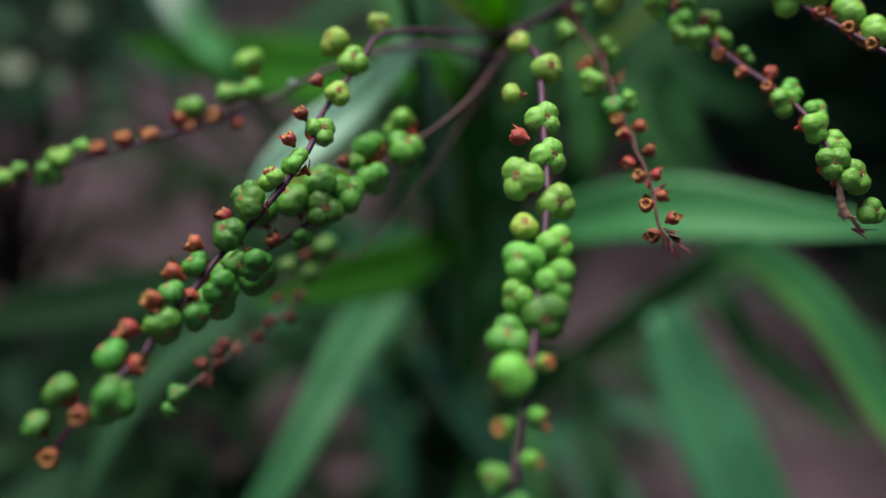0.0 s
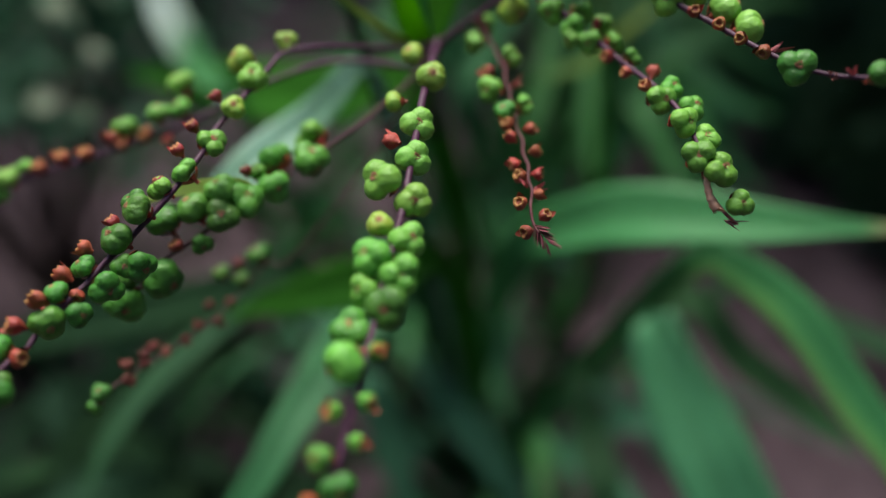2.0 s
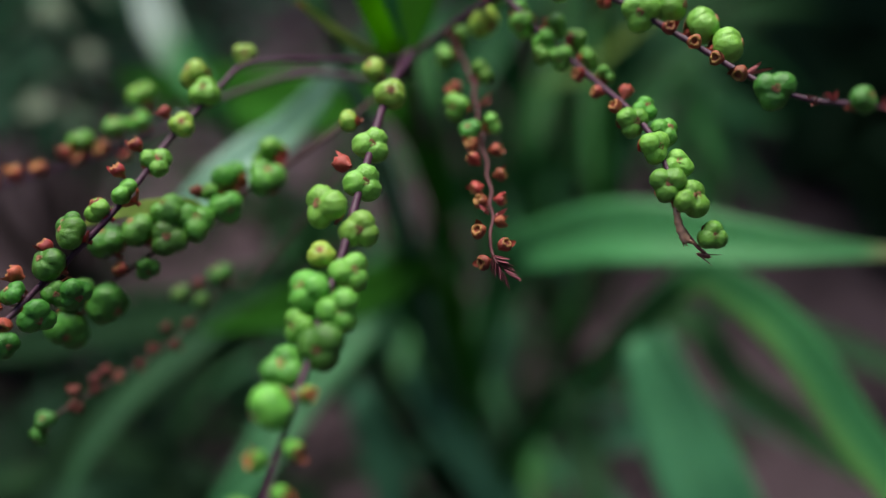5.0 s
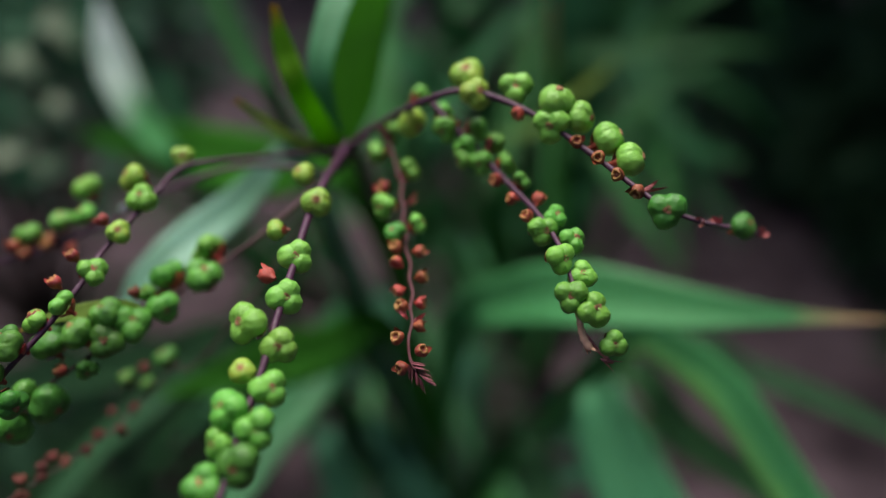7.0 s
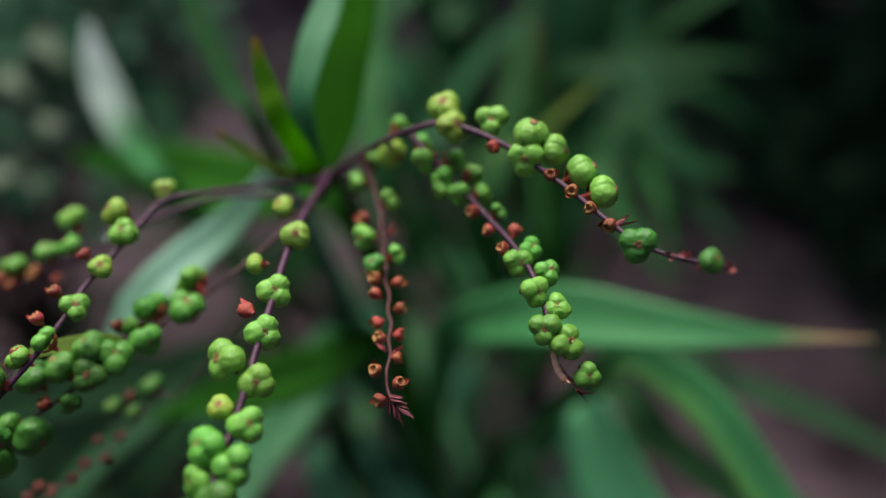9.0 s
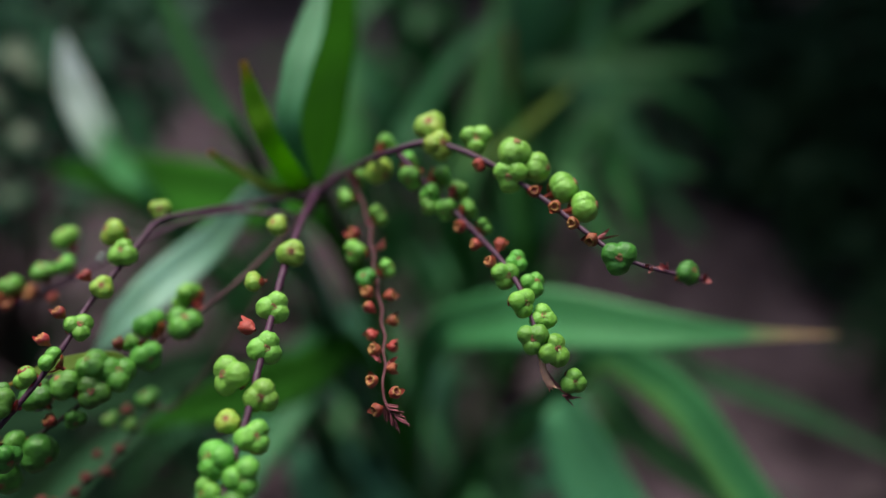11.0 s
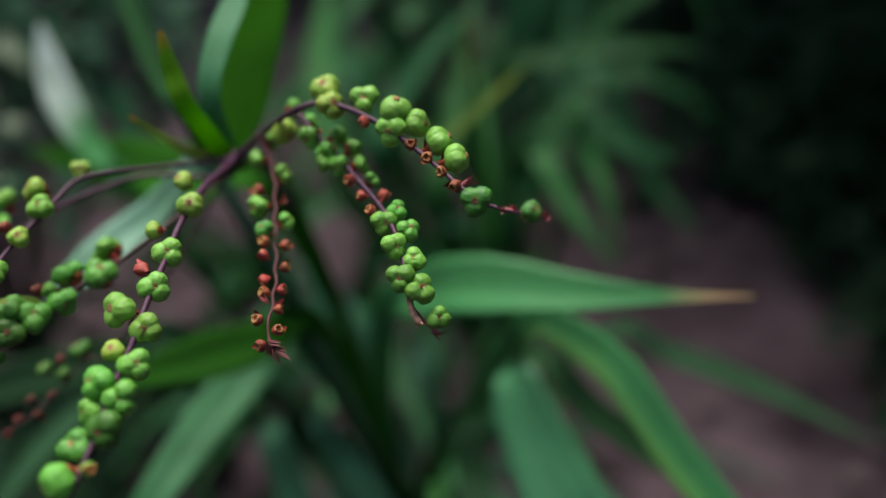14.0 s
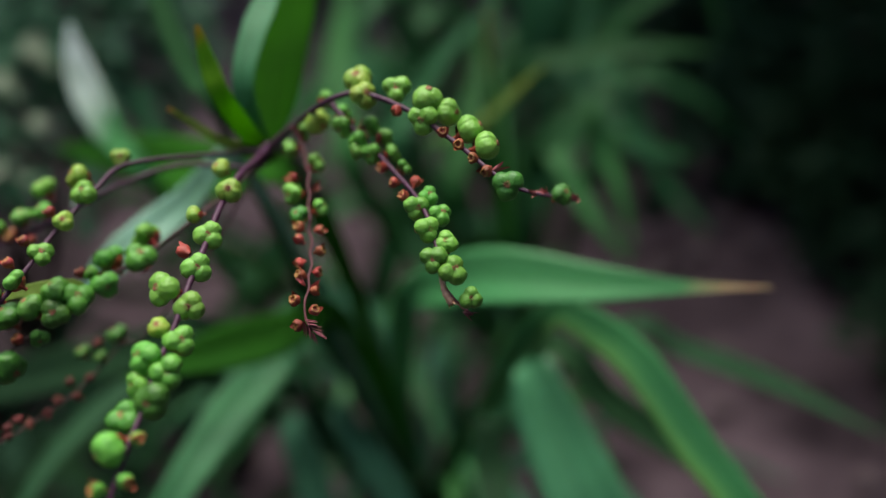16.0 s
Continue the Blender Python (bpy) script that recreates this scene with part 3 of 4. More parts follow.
def leaf_rows(rows, base, on_stalk=False):
    """A blade's rows in metres, carried down to the plant's base."""
    rows = [[v / 1000 for v in r] for r in rows]
    first, second = np.array(rows[0]), np.array(rows[1])
    if on_stalk:
        return [(0.016, 0.318, 0.545, 0.005), (0.015, 0.303, 0.553, 0.008)] + [tuple(r) for r in rows[1:]]
    b = np.array((*base, 0.012))
    back = first - second
    mid = b * 0.42 + first * 0.58
    mid[:3] += 0.25 * back[:3]
    mid[3] = max(0.008, first[3] * 0.5)
    return [tuple(b), tuple(mid)] + [tuple(r) for r in rows]


def strap_leaf(owner, base, rows, skin, label="", on_stalk=False):
    """A strap leaf through rows of place and width in millimetres, grown from the base or from the stalk."""
    child("leaf", blade("leaf", leaf_rows(rows, base, on_stalk), skin, n=44), owner, label=label)


child("main_stalk", tube("main_stalk", [(0.012, 0.421, 0.439), (0.0105, 0.382, 0.496), (0.012, 0.345, 0.535), (0.021, 0.291, 0.561)], 0.0033, 0.0024, STEM_SKIN, 40), plant, label="purple-brown main stalk")
child("stalk_base", tube("stalk_base", [(0.03, 0.60, -0.02), (0.022, 0.53, 0.22), (0.015, 0.467, 0.362), (0.012, 0.42, 0.44)], 0.0038, 0.0033, STALK_SKIN, 40), plant, label="dull green lower part of the stalk")


FRONT, OVER = Vector((0.09, -0.853, 0.515)).normalized(), Vector((0.995, 0.10, 0.0)).normalized()
UPWARD = FRONT.cross(OVER).normalized()


def stem(points, r0=0.0013, r1=0.0006, skin=STEM_SKIN, zig=0.0):
    """A spike's stalk through points in millimetres; zig: how far it kinks to and fro, in metres."""
    c = np.array(points) / 1000
    if zig:
        run = np.linalg.norm(np.diff(c, axis=0), axis=1).sum()
        c = spline(c, int(run / 0.0052))[0]
        for i in range(4, len(c) - 2):
            c[i] += np.array(OVER) * zig * (1 if i % 2 else -1)
    ob = child("spike", tube("spike", c, r0, r1, skin, 20 + 6 * len(c), 10, 0.18), plant, label="thin purple zigzag spike stalk")
    ob_line[ob.name] = spline(c, 160)[0]
    return ob


ob_line = {}
TOWARD = Vector((0.05, -0.62, 0.78))
SWELL = {}
PART_LABELS = {id(CUP): "rust-red cup of a spent flower", id(DARK_CUP): "withered dark red flower cup", id(STUB): "small young capsule with a yellow mouth", id(YELLOW): "unripe yellow-green seed capsule", id(BRACT): "dry pink pointed bract", id(TAN_BRACT): "curled tan dry bract", id(TUFT): "withered mauve bract tuft"}


def hang(spike, kind, rows, ripe_dimmed=0):
    """Sets capsules or spent flowers on a spike: rows of place and width in millimetres; those nearer than ripe are darker.
    A row may go on with the way its tip faces (to the side, up) and the angle of its first lobe in degrees."""
    name, meshes = kind
    line = ob_line[spike.name]
    for x, y, z, size, *facing in rows:
        c = Vector((x, y, z)) / 1000
        near = line[np.argmin(np.linalg.norm(line - np.array(c), axis=1))]
        out = c - Vector(near)
        if kind is TUFT:
            axis = (OVER * 0.62 - UPWARD * 0.75).normalized()
        else:
            axis = (out.normalized() * 1.0 + TOWARD * picker.uniform(*((0.0, 0.45) if kind in (CUP, STUB, DARK_CUP) else (0.3, 1.0))) + Vector((picker.gauss(0, 0.18), picker.gauss(0, 0.18), picker.gauss(0, 0.18)))).normalized()
        turn = axis.to_track_quat("Z", "Y").to_matrix().to_4x4() @ Matrix.Rotation(picker.uniform(0, 6.28), 4, "Z")
        if kind is TUFT:
            first = axis.cross(FRONT).normalized()
            turn = Matrix((first, axis.cross(first), axis)).transposed().to_4x4()
        if facing:
            sx, sy, lobe = facing
            axis = (OVER * sx + UPWARD * sy + FRONT * math.sqrt(max(0.05, 1 - sx * sx - sy * sy))).normalized()
            first = OVER * math.cos(radians(lobe)) + UPWARD * math.sin(radians(lobe))
            first = (first - axis * first.dot(axis)).normalized()
            turn = Matrix((first, axis.cross(first), axis)).transposed().to_4x4()
        s = size / 1000 * (SWELL.get(spike, 1.11) if kind in (GREEN, LIME) else 1.08 if kind is YELLOW else 1.0)
        lift = 0.38 if kind in (GREEN, LIME, YELLOW) else 0.25
        lobed = meshes[:3] + meshes[4:] if kind in (GREEN, LIME) else meshes
        ob = child(name, meshes[3] if facing and sx * sx + sy * sy > 0.6 else picker.choice(RIPE_DIMMED[1] if y < ripe_dimmed else lobed), spike, Matrix.Translation(c - axis * lift * s) @ turn @ Matrix.Scale(s, 4))
        tagged(ob, PART_LABELS.get(id(kind), ""))
        if (x, y) == (25.8, 196.3):
            cam.data.dof.focus_object = ob


spike_a = stem([(21.0, 291.0, 561.0), (21.0, 276.4, 562.6), (24.0, 247.3, 569.4), (24.4, 225.9, 568.5), (24.8, 207.8, 564.0), (25.3, 190.2, 560.2), (25.1, 176.6, 554.6), (23.9, 162.6, 548.9), (23.2, 150.3, 542.6), (22.4, 140.8, 538.5), (21.3, 133.7, 533.2), (20.4, 126.9, 528.2), (19.9, 121.5, 524.8), (18.7, 117.3, 519.8), (17.0, 113.1, 512.4), (13.8, 107.9, 503.4)])
hang(spike_a, YELLOW, [(18.2, 245.9, 572.9, 6.6), (26.0, 231.4, 571.6, 8.4, 0.1, 0.2, 185), (16.2, 221.6, 566.9, 6.0), (20.1, 175.5, 553.6, 6.4, 0, 0.5, -30)])
hang(spike_a, LIME, [(24.8, 211.4, 565.3, 9.0, 0.1, 0.15, 190), (25.8, 196.3, 562.2, 9.0, 0.3, 0.1, 195), (18.5, 185.6, 560.9, 10.5, -0.5, 0.2, 130), (27.8, 182.2, 557.1, 9.0, 0, 0.05, 80), (27.8, 172.1, 552.0, 9.0, 0.4, 0.2, 185)])
# The lowest ones take the darker green, partly to imitate lens falloff.
hang(spike_a, GREEN, [(19.9, 165.0, 550.6, 10.2, -0.6, 0.4, 5), (27.7, 161.1, 548.8, 9.4, 0, 0.1, 60), (18.9, 158.7, 545.3, 7.6, -0.55, 0, 0), (25.5, 153.2, 544.5, 9.8, -0.2, 0, 50), (17.5, 150.1, 540.6, 9.8, 0, 0.6, 210), (18.3, 138.9, 539.1, 8.8, -0.75, -0.4, 80), (16.0, 121.1, 527.3, 6.4), (20.9, 117.3, 522.0, 7.6), (21.0, 114.1, 514.4, 7.8), (16.4, 112.8, 512.6, 7.6), (11.9, 111.2, 510.5, 7.0)], 154)
hang(spike_a, CUP, [(18.3, 204.7, 562.8, 5.4), (14.5, 115.6, 519.0, 5.5)])
hang(spike_a, STUB, [(25.3, 142.0, 540.8, 5.0), (17.1, 130.0, 532.6, 5.6), (24.2, 133.0, 533.7, 5.2), (23.3, 126.1, 528.1, 4.8)])
spike_b = stem([(21.0, 291.0, 561.0), (16.4, 289.8, 560.2), (-0.8, 273.1, 564.8), (-14.2, 257.5, 569.4), (-23.3, 250.4, 569.3), (-26.4, 238.1, 566.7), (-30.6, 225.2, 562.6), (-34.7, 215.7, 558.2), (-34.9, 203.1, 556.1), (-38.5, 194.2, 551.3), (-43.3, 185.7, 546.2), (-48.8, 179.0, 540.7), (-53.1, 172.9, 537.3), (-55.7, 166.7, 534.6), (-58.5, 159.6, 532.8), (-62.3, 153.8, 529.8), (-63.5, 147.9, 527.2), (-65.9, 142.7, 526.5), (-67.6, 138.9, 525.1), (-74.4, 134.8, 518.3), (-80.3, 130.9, 509.9)], 0.0009, 0.0007)
SWELL[spike_b] = 1.16
hang(spike_b, YELLOW, [(-23.6, 254.9, 571.4, 7.0, 0.2, 0.1, 150), (-35.1, 242.9, 569.1, 9.0), (-31.1, 221.0, 562.6, 6.8)])
hang(spike_b, GREEN, [(-28.4, 233.2, 567.6, 8.4, 0, 0.3, 90), (-33.1, 207.1, 557.9, 8.0), (-38.4, 196.7, 553.6, 7.4), (-43.3, 191.5, 550.8, 6.6), (-46.8, 182.9, 548.3, 7.9), (-48.5, 185, 549.7, 7.0), (-50.8, 177.4, 542.4, 7.9), (-50.2, 167, 533.3, 8.4), (-60.4, 160.3, 536, 5.7), (-57.4, 169.8, 537.9, 6.2), (-61, 155.2, 530.2, 8.4), (-54.2, 158.2, 531.2, 6.2), (-69.9, 145.5, 527.9, 7.9), (-66.2, 134.6, 523.8, 8.8), (-65.9, 136.8, 525.6, 7.0), (-79.2, 139.1, 522.6, 7.4), (-83.6, 134.6, 516.2, 6.2), (-43.5, 174.1, 536.4, 7.9), (-47.7, 172.7, 536.9, 6.2)], 186)
hang(spike_b, CUP, [(-37.4, 224.3, 564.6, 4.6), (-38.5, 207.9, 562.0, 4.4), (-40.1, 199.4, 558.5, 4.4), (-43.3, 191.8, 552.6, 4.6), (-52.5, 180.0, 545.8, 4.4), (-58.8, 174.0, 541.0, 5.4), (-61.8, 166.9, 536.9, 5.6), (-63.5, 156.6, 536.0, 5.6), (-56.6, 162.7, 533.4, 4.6), (-67.4, 151.0, 531.7, 5.4), (-63.6, 144.6, 527.0, 5.6), (-73.6, 134.1, 520.0, 5.5), (-80.0, 129.9, 510.7, 5.5)])
spike_c = stem([(21.0, 291.0, 561.0), (16.7, 287.8, 553.2), (-13.5, 282.4, 555.8), (-39.7, 269.9, 549.9), (-53.2, 262.9, 543.5), (-56.0, 260.4, 542.3), (-71.0, 252.9, 536.5), (-87.1, 244.2, 533.0), (-105.6, 240.1, 526.7), (-123.3, 237.9, 520.5), (-138.3, 235.5, 515.0), (-150.3, 233.7, 511.3)], 0.0011, 0.0005)
hang(spike_c, GREEN, [(-81.7, 251.9, 539.4, 9.0), (-70.7, 255.6, 543.9, 8.0), (-67.8, 270.4, 549.5, 9.6), (-64.9, 260.5, 544.0, 8.0), (-113.7, 240.4, 528.3, 5.0), (-124.2, 236.5, 518.8, 8.0), (-120.7, 239.5, 524.0, 8.0), (-137.7, 236.0, 517.2, 7.0), (-133.2, 236.6, 519.8, 5.0), (-148.4, 234.3, 513.3, 8.0)], 0)
hang(spike_c, CUP, [(-84.9, 247.2, 537.9, 6.0), (-91.9, 241.4, 534.2, 6.0), (-99.9, 240.2, 532.1, 6.0), (-108.0, 238.6, 529.0, 6.0), (-74.6, 252.5, 537.6, 6.0), (-81.2, 246.5, 535.9, 6.0), (-67.2, 252.0, 535.4, 5.0), (-74.7, 249.7, 537.6, 5.0)])
spike_d = stem([(21.0, 291.0, 561.0), (12.9, 276.0, 552.5), (3.6, 248.4, 550.2), (-8.7, 236.5, 543.2), (-17.9, 226.5, 540.0), (-24.7, 215.0, 538.3), (-30.6, 205.6, 535.6), (-41.0, 200.0, 528.4), (-53.7, 194.9, 520.2), (-67.2, 188.9, 511.7)], 0.0009, 0.0005, BROWN_STEM_SKIN)
SWELL[spike_d] = 1.38
hang(spike_d, GREEN, [(-15.4, 244.3, 544.4, 9.0), (-12.4, 232.3, 542.3, 9.0), (-23.5, 230.2, 542.3, 9.0), (-20.3, 218.9, 538.5, 8.0), (-26.5, 210.1, 538.2, 9.0), (-31.4, 202.8, 536.4, 8.0), (-33.3, 209.4, 541.4, 8.0), (-40.6, 204.3, 537.3, 7.4), (-49.4, 202.7, 534.3, 8.0), (-48.5, 194.4, 518.7, 9.0), (-57.5, 194.5, 520.4, 9.0), (-59.2, 189.5, 511.8, 9.0), (-36.9, 198.7, 528.4, 5.0), (-25.6, 220.5, 542.5, 4.5)], 205)
hang(spike_d, CUP, [(-28.7, 218.6, 543.5, 4.5), (-44.9, 198.3, 528.2, 5.0)])
spike_e = stem([(21.0, 291.0, 561.0), (11.5, 282.1, 544.3), (1.3, 269.0, 528.0), (-11.9, 253.4, 511.1), (-27.0, 243.7, 494.5), (-33.9, 244.6, 493.3), (-41.0, 235.3, 487.1), (-48.0, 222.4, 482.6), (-58.0, 211.4, 478.4), (-63.9, 198.4, 479.3), (-65.8, 193.4, 480.5), (-71.0, 184.8, 478.9)], 0.0006, 0.0004, BROWN_STEM_SKIN)
hang(spike_e, GREEN, [(-38.3, 247.0, 495.3, 8.4), (-49.0, 237.4, 492.7, 6.0), (-41.9, 237.4, 490.4, 5.6), (-70.9, 184.5, 480.7, 6.0), (-72.6, 182.2, 475.8, 5.0)], 400)
hang(spike_e, DARK_CUP, [(-43.5, 240.6, 495.0, 4.6), (-49.9, 225.4, 487.0, 4.4), (-44.1, 230.2, 485.5, 4.4), (-45.4, 221.1, 483.1, 4.2), (-50.8, 216.9, 484.6, 4.4), (-54.1, 213.4, 480.4, 4.2), (-59.8, 208.8, 478.3, 4.2), (-63.4, 208.3, 481.0, 4.2), (-63.3, 200.4, 479.9, 4.2), (-64.5, 190.2, 481.5, 4.4), (-64.3, 203.1, 481.8, 4.6), (-66.4, 194.9, 483.8, 4.6), (-63.4, 190.9, 480.2, 4.4)])
spike_f = stem([(34.2, 283.0, 574.2), (39.3, 277.9, 568.7), (45.2, 262.8, 565.2), (48.1, 250.6, 560.6), (50.9, 238.7, 556.7), (53.8, 227.7, 552.8), (56.0, 216.6, 549.6), (57.4, 205.2, 547.3), (58.4, 198.4, 543.3), (61.0, 194.7, 541.3)], 0.0006, 0.0004, PINK_STEM_SKIN, 0.0004)
hang(spike_f, GREEN, [(37.8, 285.7, 570.2, 7.4), (34.9, 275.6, 567.2, 7.4), (48.0, 266.5, 566.3, 7.4), (42.2, 250.3, 561.3, 8.0), (53.4, 245.8, 558.5, 6.4), (47.6, 237.7, 559.6, 6.6)], 245)
hang(spike_f, CUP, [(40.4, 256.7, 564.7, 5.4), (55.8, 234.0, 556.0, 4.4), (49.9, 226.9, 556.1, 4.4), (57.9, 224.9, 553.0, 4.4), (51.4, 220.0, 550.6, 4.4), (59.1, 215.7, 550.1, 4.4), (54.2, 201.6, 548.1, 4.8), (61.3, 199.4, 546.1, 4.4), (56.3, 195.5, 542.6, 4.8), (48.6, 233.0, 557.4, 4.8), (53.5, 213.0, 550.6, 4.8), (59.6, 208.2, 547.7, 4.0)])
hang(spike_f, BRACT, [(50.4, 252.8, 562.6, 6.0), (55.2, 208.4, 551.1, 4.5), (59.3, 209.7, 548.7, 5.5)])
hang(spike_f, TUFT, [(63.6, 193.2, 539.6, 9.5)])
spike_g = stem([(53.5, 272.7, 588.4), (62.4, 264.5, 582.6), (73.1, 254.5, 577.6), (82.2, 244.4, 573.7), (89.7, 233.8, 571.8), (95.7, 222.1, 569.6), (99.4, 212.0, 566.1), (102.1, 204.3, 561.0), (103.5, 202.0, 555.2)], 0.001, 0.0006)
child("spike_tip", tube("spike_tip", [(0.1035, 0.2020, 0.5552), (0.1072, 0.2009, 0.5511), (0.1111, 0.2006, 0.5477), (0.1122, 0.2005, 0.5470)], 0.0006, 0.0004, PINK_SKIN, 24, 10, 0.2), spike_g, label="dry pink tip of the spike")
SWELL[spike_g] = 1.03
hang(spike_g, GREEN, [(58.5, 272.9, 585.1, 6.8), (59.4, 263.4, 582.8, 9.1), (66.5, 257.3, 579.8, 8.4), (66.0, 254.8, 577.0, 6.8), (71.5, 254.2, 576.8, 8.2), (69.5, 268.3, 581.9, 8.4), (75.6, 262.0, 580.0, 7.5), (79.6, 254.9, 577.0, 7.3), (84.7, 247.9, 575.0, 6.4), (94.7, 233.1, 571.7, 7.2, 0.3, 0.4, 200), (91.6, 226.6, 570.4, 9.1, 0.3, 0, 150), (99.7, 224.3, 569.5, 8.2, 0.5, 0.4, 170), (96.6, 214.5, 569.3, 8.9, 0.5, 0.05, 165), (102.7, 213.3, 565.4, 8.2, 0, 0.4, 90), (99.7, 204.5, 564.2, 9.3, 0, 0.1, 270), (105.7, 203.7, 561.0, 9.9, 0.4, 0.3, 200), (111.8, 200.1, 553.3, 7.8, 0.05, 0, 90)])
hang(spike_g, CUP, [(76.7, 246.4, 575.2, 4.8), (81.8, 239.3, 573.2, 4.4), (89.8, 238.4, 574.2, 4.6), (86.8, 229.3, 573.2, 4.4)])
child("bract", tube("curled_bract", [(0.1022, 0.2028, 0.5602), (0.1029, 0.2014, 0.5570), (0.1041, 0.2002, 0.5540), (0.1058, 0.1994, 0.5516)], 0.0007, 0.0011, TAN_SKIN, 24, 12, 0.25), spike_g, label="curled tan dry bract")
hang(spike_g, TAN_BRACT, [(105.6, 200.0, 551.6, 4.6, 0.35, -0.6, 90), (105.9, 200.2, 551.0, 4.2, 0.5, -0.4, 10)])
hang(spike_g, BRACT, [(111.8, 199.4, 547.4, 5.6, 0.72, -0.25, 90)])
spike_h = stem([(21.0, 291.0, 561.0), (31.1, 288.2, 569.9), (43.2, 276.4, 582.2), (55.3, 263.6, 592.8), (64.0, 263.0, 596.0), (74.0, 259.1, 596.2), (86.0, 251.1, 594.8), (97.3, 243.3, 591.2), (105.9, 234.9, 588.9), (114.8, 224.2, 587.0), (122.3, 214.6, 586.3), (130.4, 209.8, 586.0), (138.6, 202.9, 588.3), (142.1, 200.6, 588.9)], 0.0013, 0.0005)
SWELL[spike_h] = 1.16
hang(spike_h, GREEN, [(48.4, 287.2, 584.0, 7.0), (80.5, 261.0, 598.7, 9.4, 0.05, 0.25, 270), (121.9, 213.8, 586.4, 9.0, -0.15, 0, 265), (138.1, 202.2, 589.7, 5.8, 0.5, 0.4, 200)], 225)
hang(spike_h, LIME, [(92.6, 252.0, 598.6, 9.6, 0.1, 0.8, 0), (91.6, 247.0, 593.5, 9.6, -0.3, -0.3, 30), (99.7, 250.7, 594.7, 8.6, 0.8, -0.1, 90), (107.8, 243.8, 591.6, 9.0, 0.85, 0.45, 100), (113.8, 237.7, 588.6, 8.6, 0.93, 0.2, 90)])
hang(spike_h, YELLOW, [(47.3, 274.6, 579.8, 9.4), (65.4, 269.5, 598.9, 10.0, -0.2, 0.4, 60), (68.5, 261.4, 595.9, 9.6, 0.5, 0.2, 180)])
hang(spike_h, CUP, [(81.7, 251.6, 594.3, 5.0), (98.9, 241.2, 591.4, 4.4), (104.9, 234.2, 590.4, 4.4), (109.9, 228.2, 588.4, 4.4), (114.9, 221.3, 587.3, 4.7)])
hang(spike_h, BRACT, [(118.8, 222.6, 588.0, 6.0), (130.0, 209.3, 586.2, 4.5), (133.0, 206.8, 588.3, 5.0), (142.1, 199.5, 590.1, 5.0)])
strap_leaf(plant, BASE, [(50, 425, 385, 20), (82, 384, 438, 29), (116, 358, 461, 31), (161, 343, 469, 20), (203, 336, 474, 7), (244, 335, 477, 1)], TIPPED_LEAF_SKIN, "long green strap leaf with a dry reddish tip")  # tip right
strap_leaf(plant, BASE, [(137, 362, 431, 14), (167, 354, 431, 20), (187, 344, 421, 22), (200, 333, 409, 21), (220, 316, 387, 21), (238, 303, 371, 20), (265, 282, 340, 20), (294, 259, 306, 2)], EDGED_LEAF_SKIN, "green strap leaf with a yellowing edge")  # lower right
strap_leaf(plant, BASE, [(127, 409, 365, 21), (137, 388, 358, 34), (154, 365, 335, 43), (167, 345, 319, 46), (193, 314, 281, 42), (223, 277, 232, 2)], LIGHT_LEAF_SKIN, "broad light green strap leaf")  # front
strap_leaf(plant, BASE, [(-12, 421, 386, 22), (-25, 386, 374, 27), (-39, 343, 369, 27), (-50, 302, 362, 21), (-66, 268, 340, 15), (-98, 230, 296, 2)], PALE_GREEN_LEAF_SKIN, "broad pale green strap leaf")  # lower left
strap_leaf(plant, BASE, [(-11, 350, 520, 7), (-34, 332, 514, 15), (-53, 312, 503, 19), (-65, 294, 496, 14), (-76, 286, 484, 2)], SHEEN_LEAF_SKIN, "glossy strap leaf with sky sheen in its pale colour")  # pale
strap_leaf(plant, BASE, [(9, 300, 549, 12), (12, 321, 564, 25), (11, 348, 580, 28), (12, 376, 598, 25), (17, 417, 627, 3)], BRIGHT_LEAF_SKIN, "fresh green upright leaf", on_stalk=True)  # fan
strap_leaf(plant, BASE, [(11, 289, 567, 4), (10, 302, 581, 9), (11, 317, 598, 11), (13, 336, 609, 11), (15, 371, 628, 2)], PALE_GREEN_LEAF_SKIN, "light green upright leaf", on_stalk=True)  # fan left
strap_leaf(plant, BASE, [(12, 279, 564, 4), (8, 285, 583, 8), (2, 289, 597, 7), (-2, 294, 610, 2)], GOLD_LEAF_SKIN, "small upright leaf with an orange tip", on_stalk=True)  # small up
strap_leaf(plant, BASE, [(-20, 351, 542, 5), (-42, 379, 554, 11), (-63, 408, 568, 12), (-81, 437, 581, 11), (-101, 468, 598, 2)], DEEP_LEAF_SKIN)  # dark up
strap_leaf(plant, BASE, [(-115, 461, 453, 10), (-143, 475, 473, 17), (-164, 492, 494, 23), (-178, 507, 515, 20), (-186, 522, 542, 2)], SHEEN_TIP_LEAF_SKIN, "leaf with sky sheen painted white at its tip")  # sheen tip
strap_leaf(plant, BASE, [(13, 287, 557, 2), (6, 285, 565, 4), (-6, 283, 574, 3), (-14, 281, 581, 2)], DRY_LEAF_SKIN, "narrow dry yellow leaf", on_stalk=True)  # thin
strap_leaf(plant, BASE, [(-6, 438, 294, 12), (19, 411, 283, 21), (47, 382, 268, 21), (71, 365, 235, 8)], TEAL_LEAF_SKIN, "dim bluish green strap leaf")  # mid dim
strap_leaf(plant, BASE, [(-42, 453, 267, 17), (-20, 415, 238, 27), (-6, 388, 211, 12)], TEAL_LEAF_SKIN, "dim bluish green strap leaf")  # mid dim2
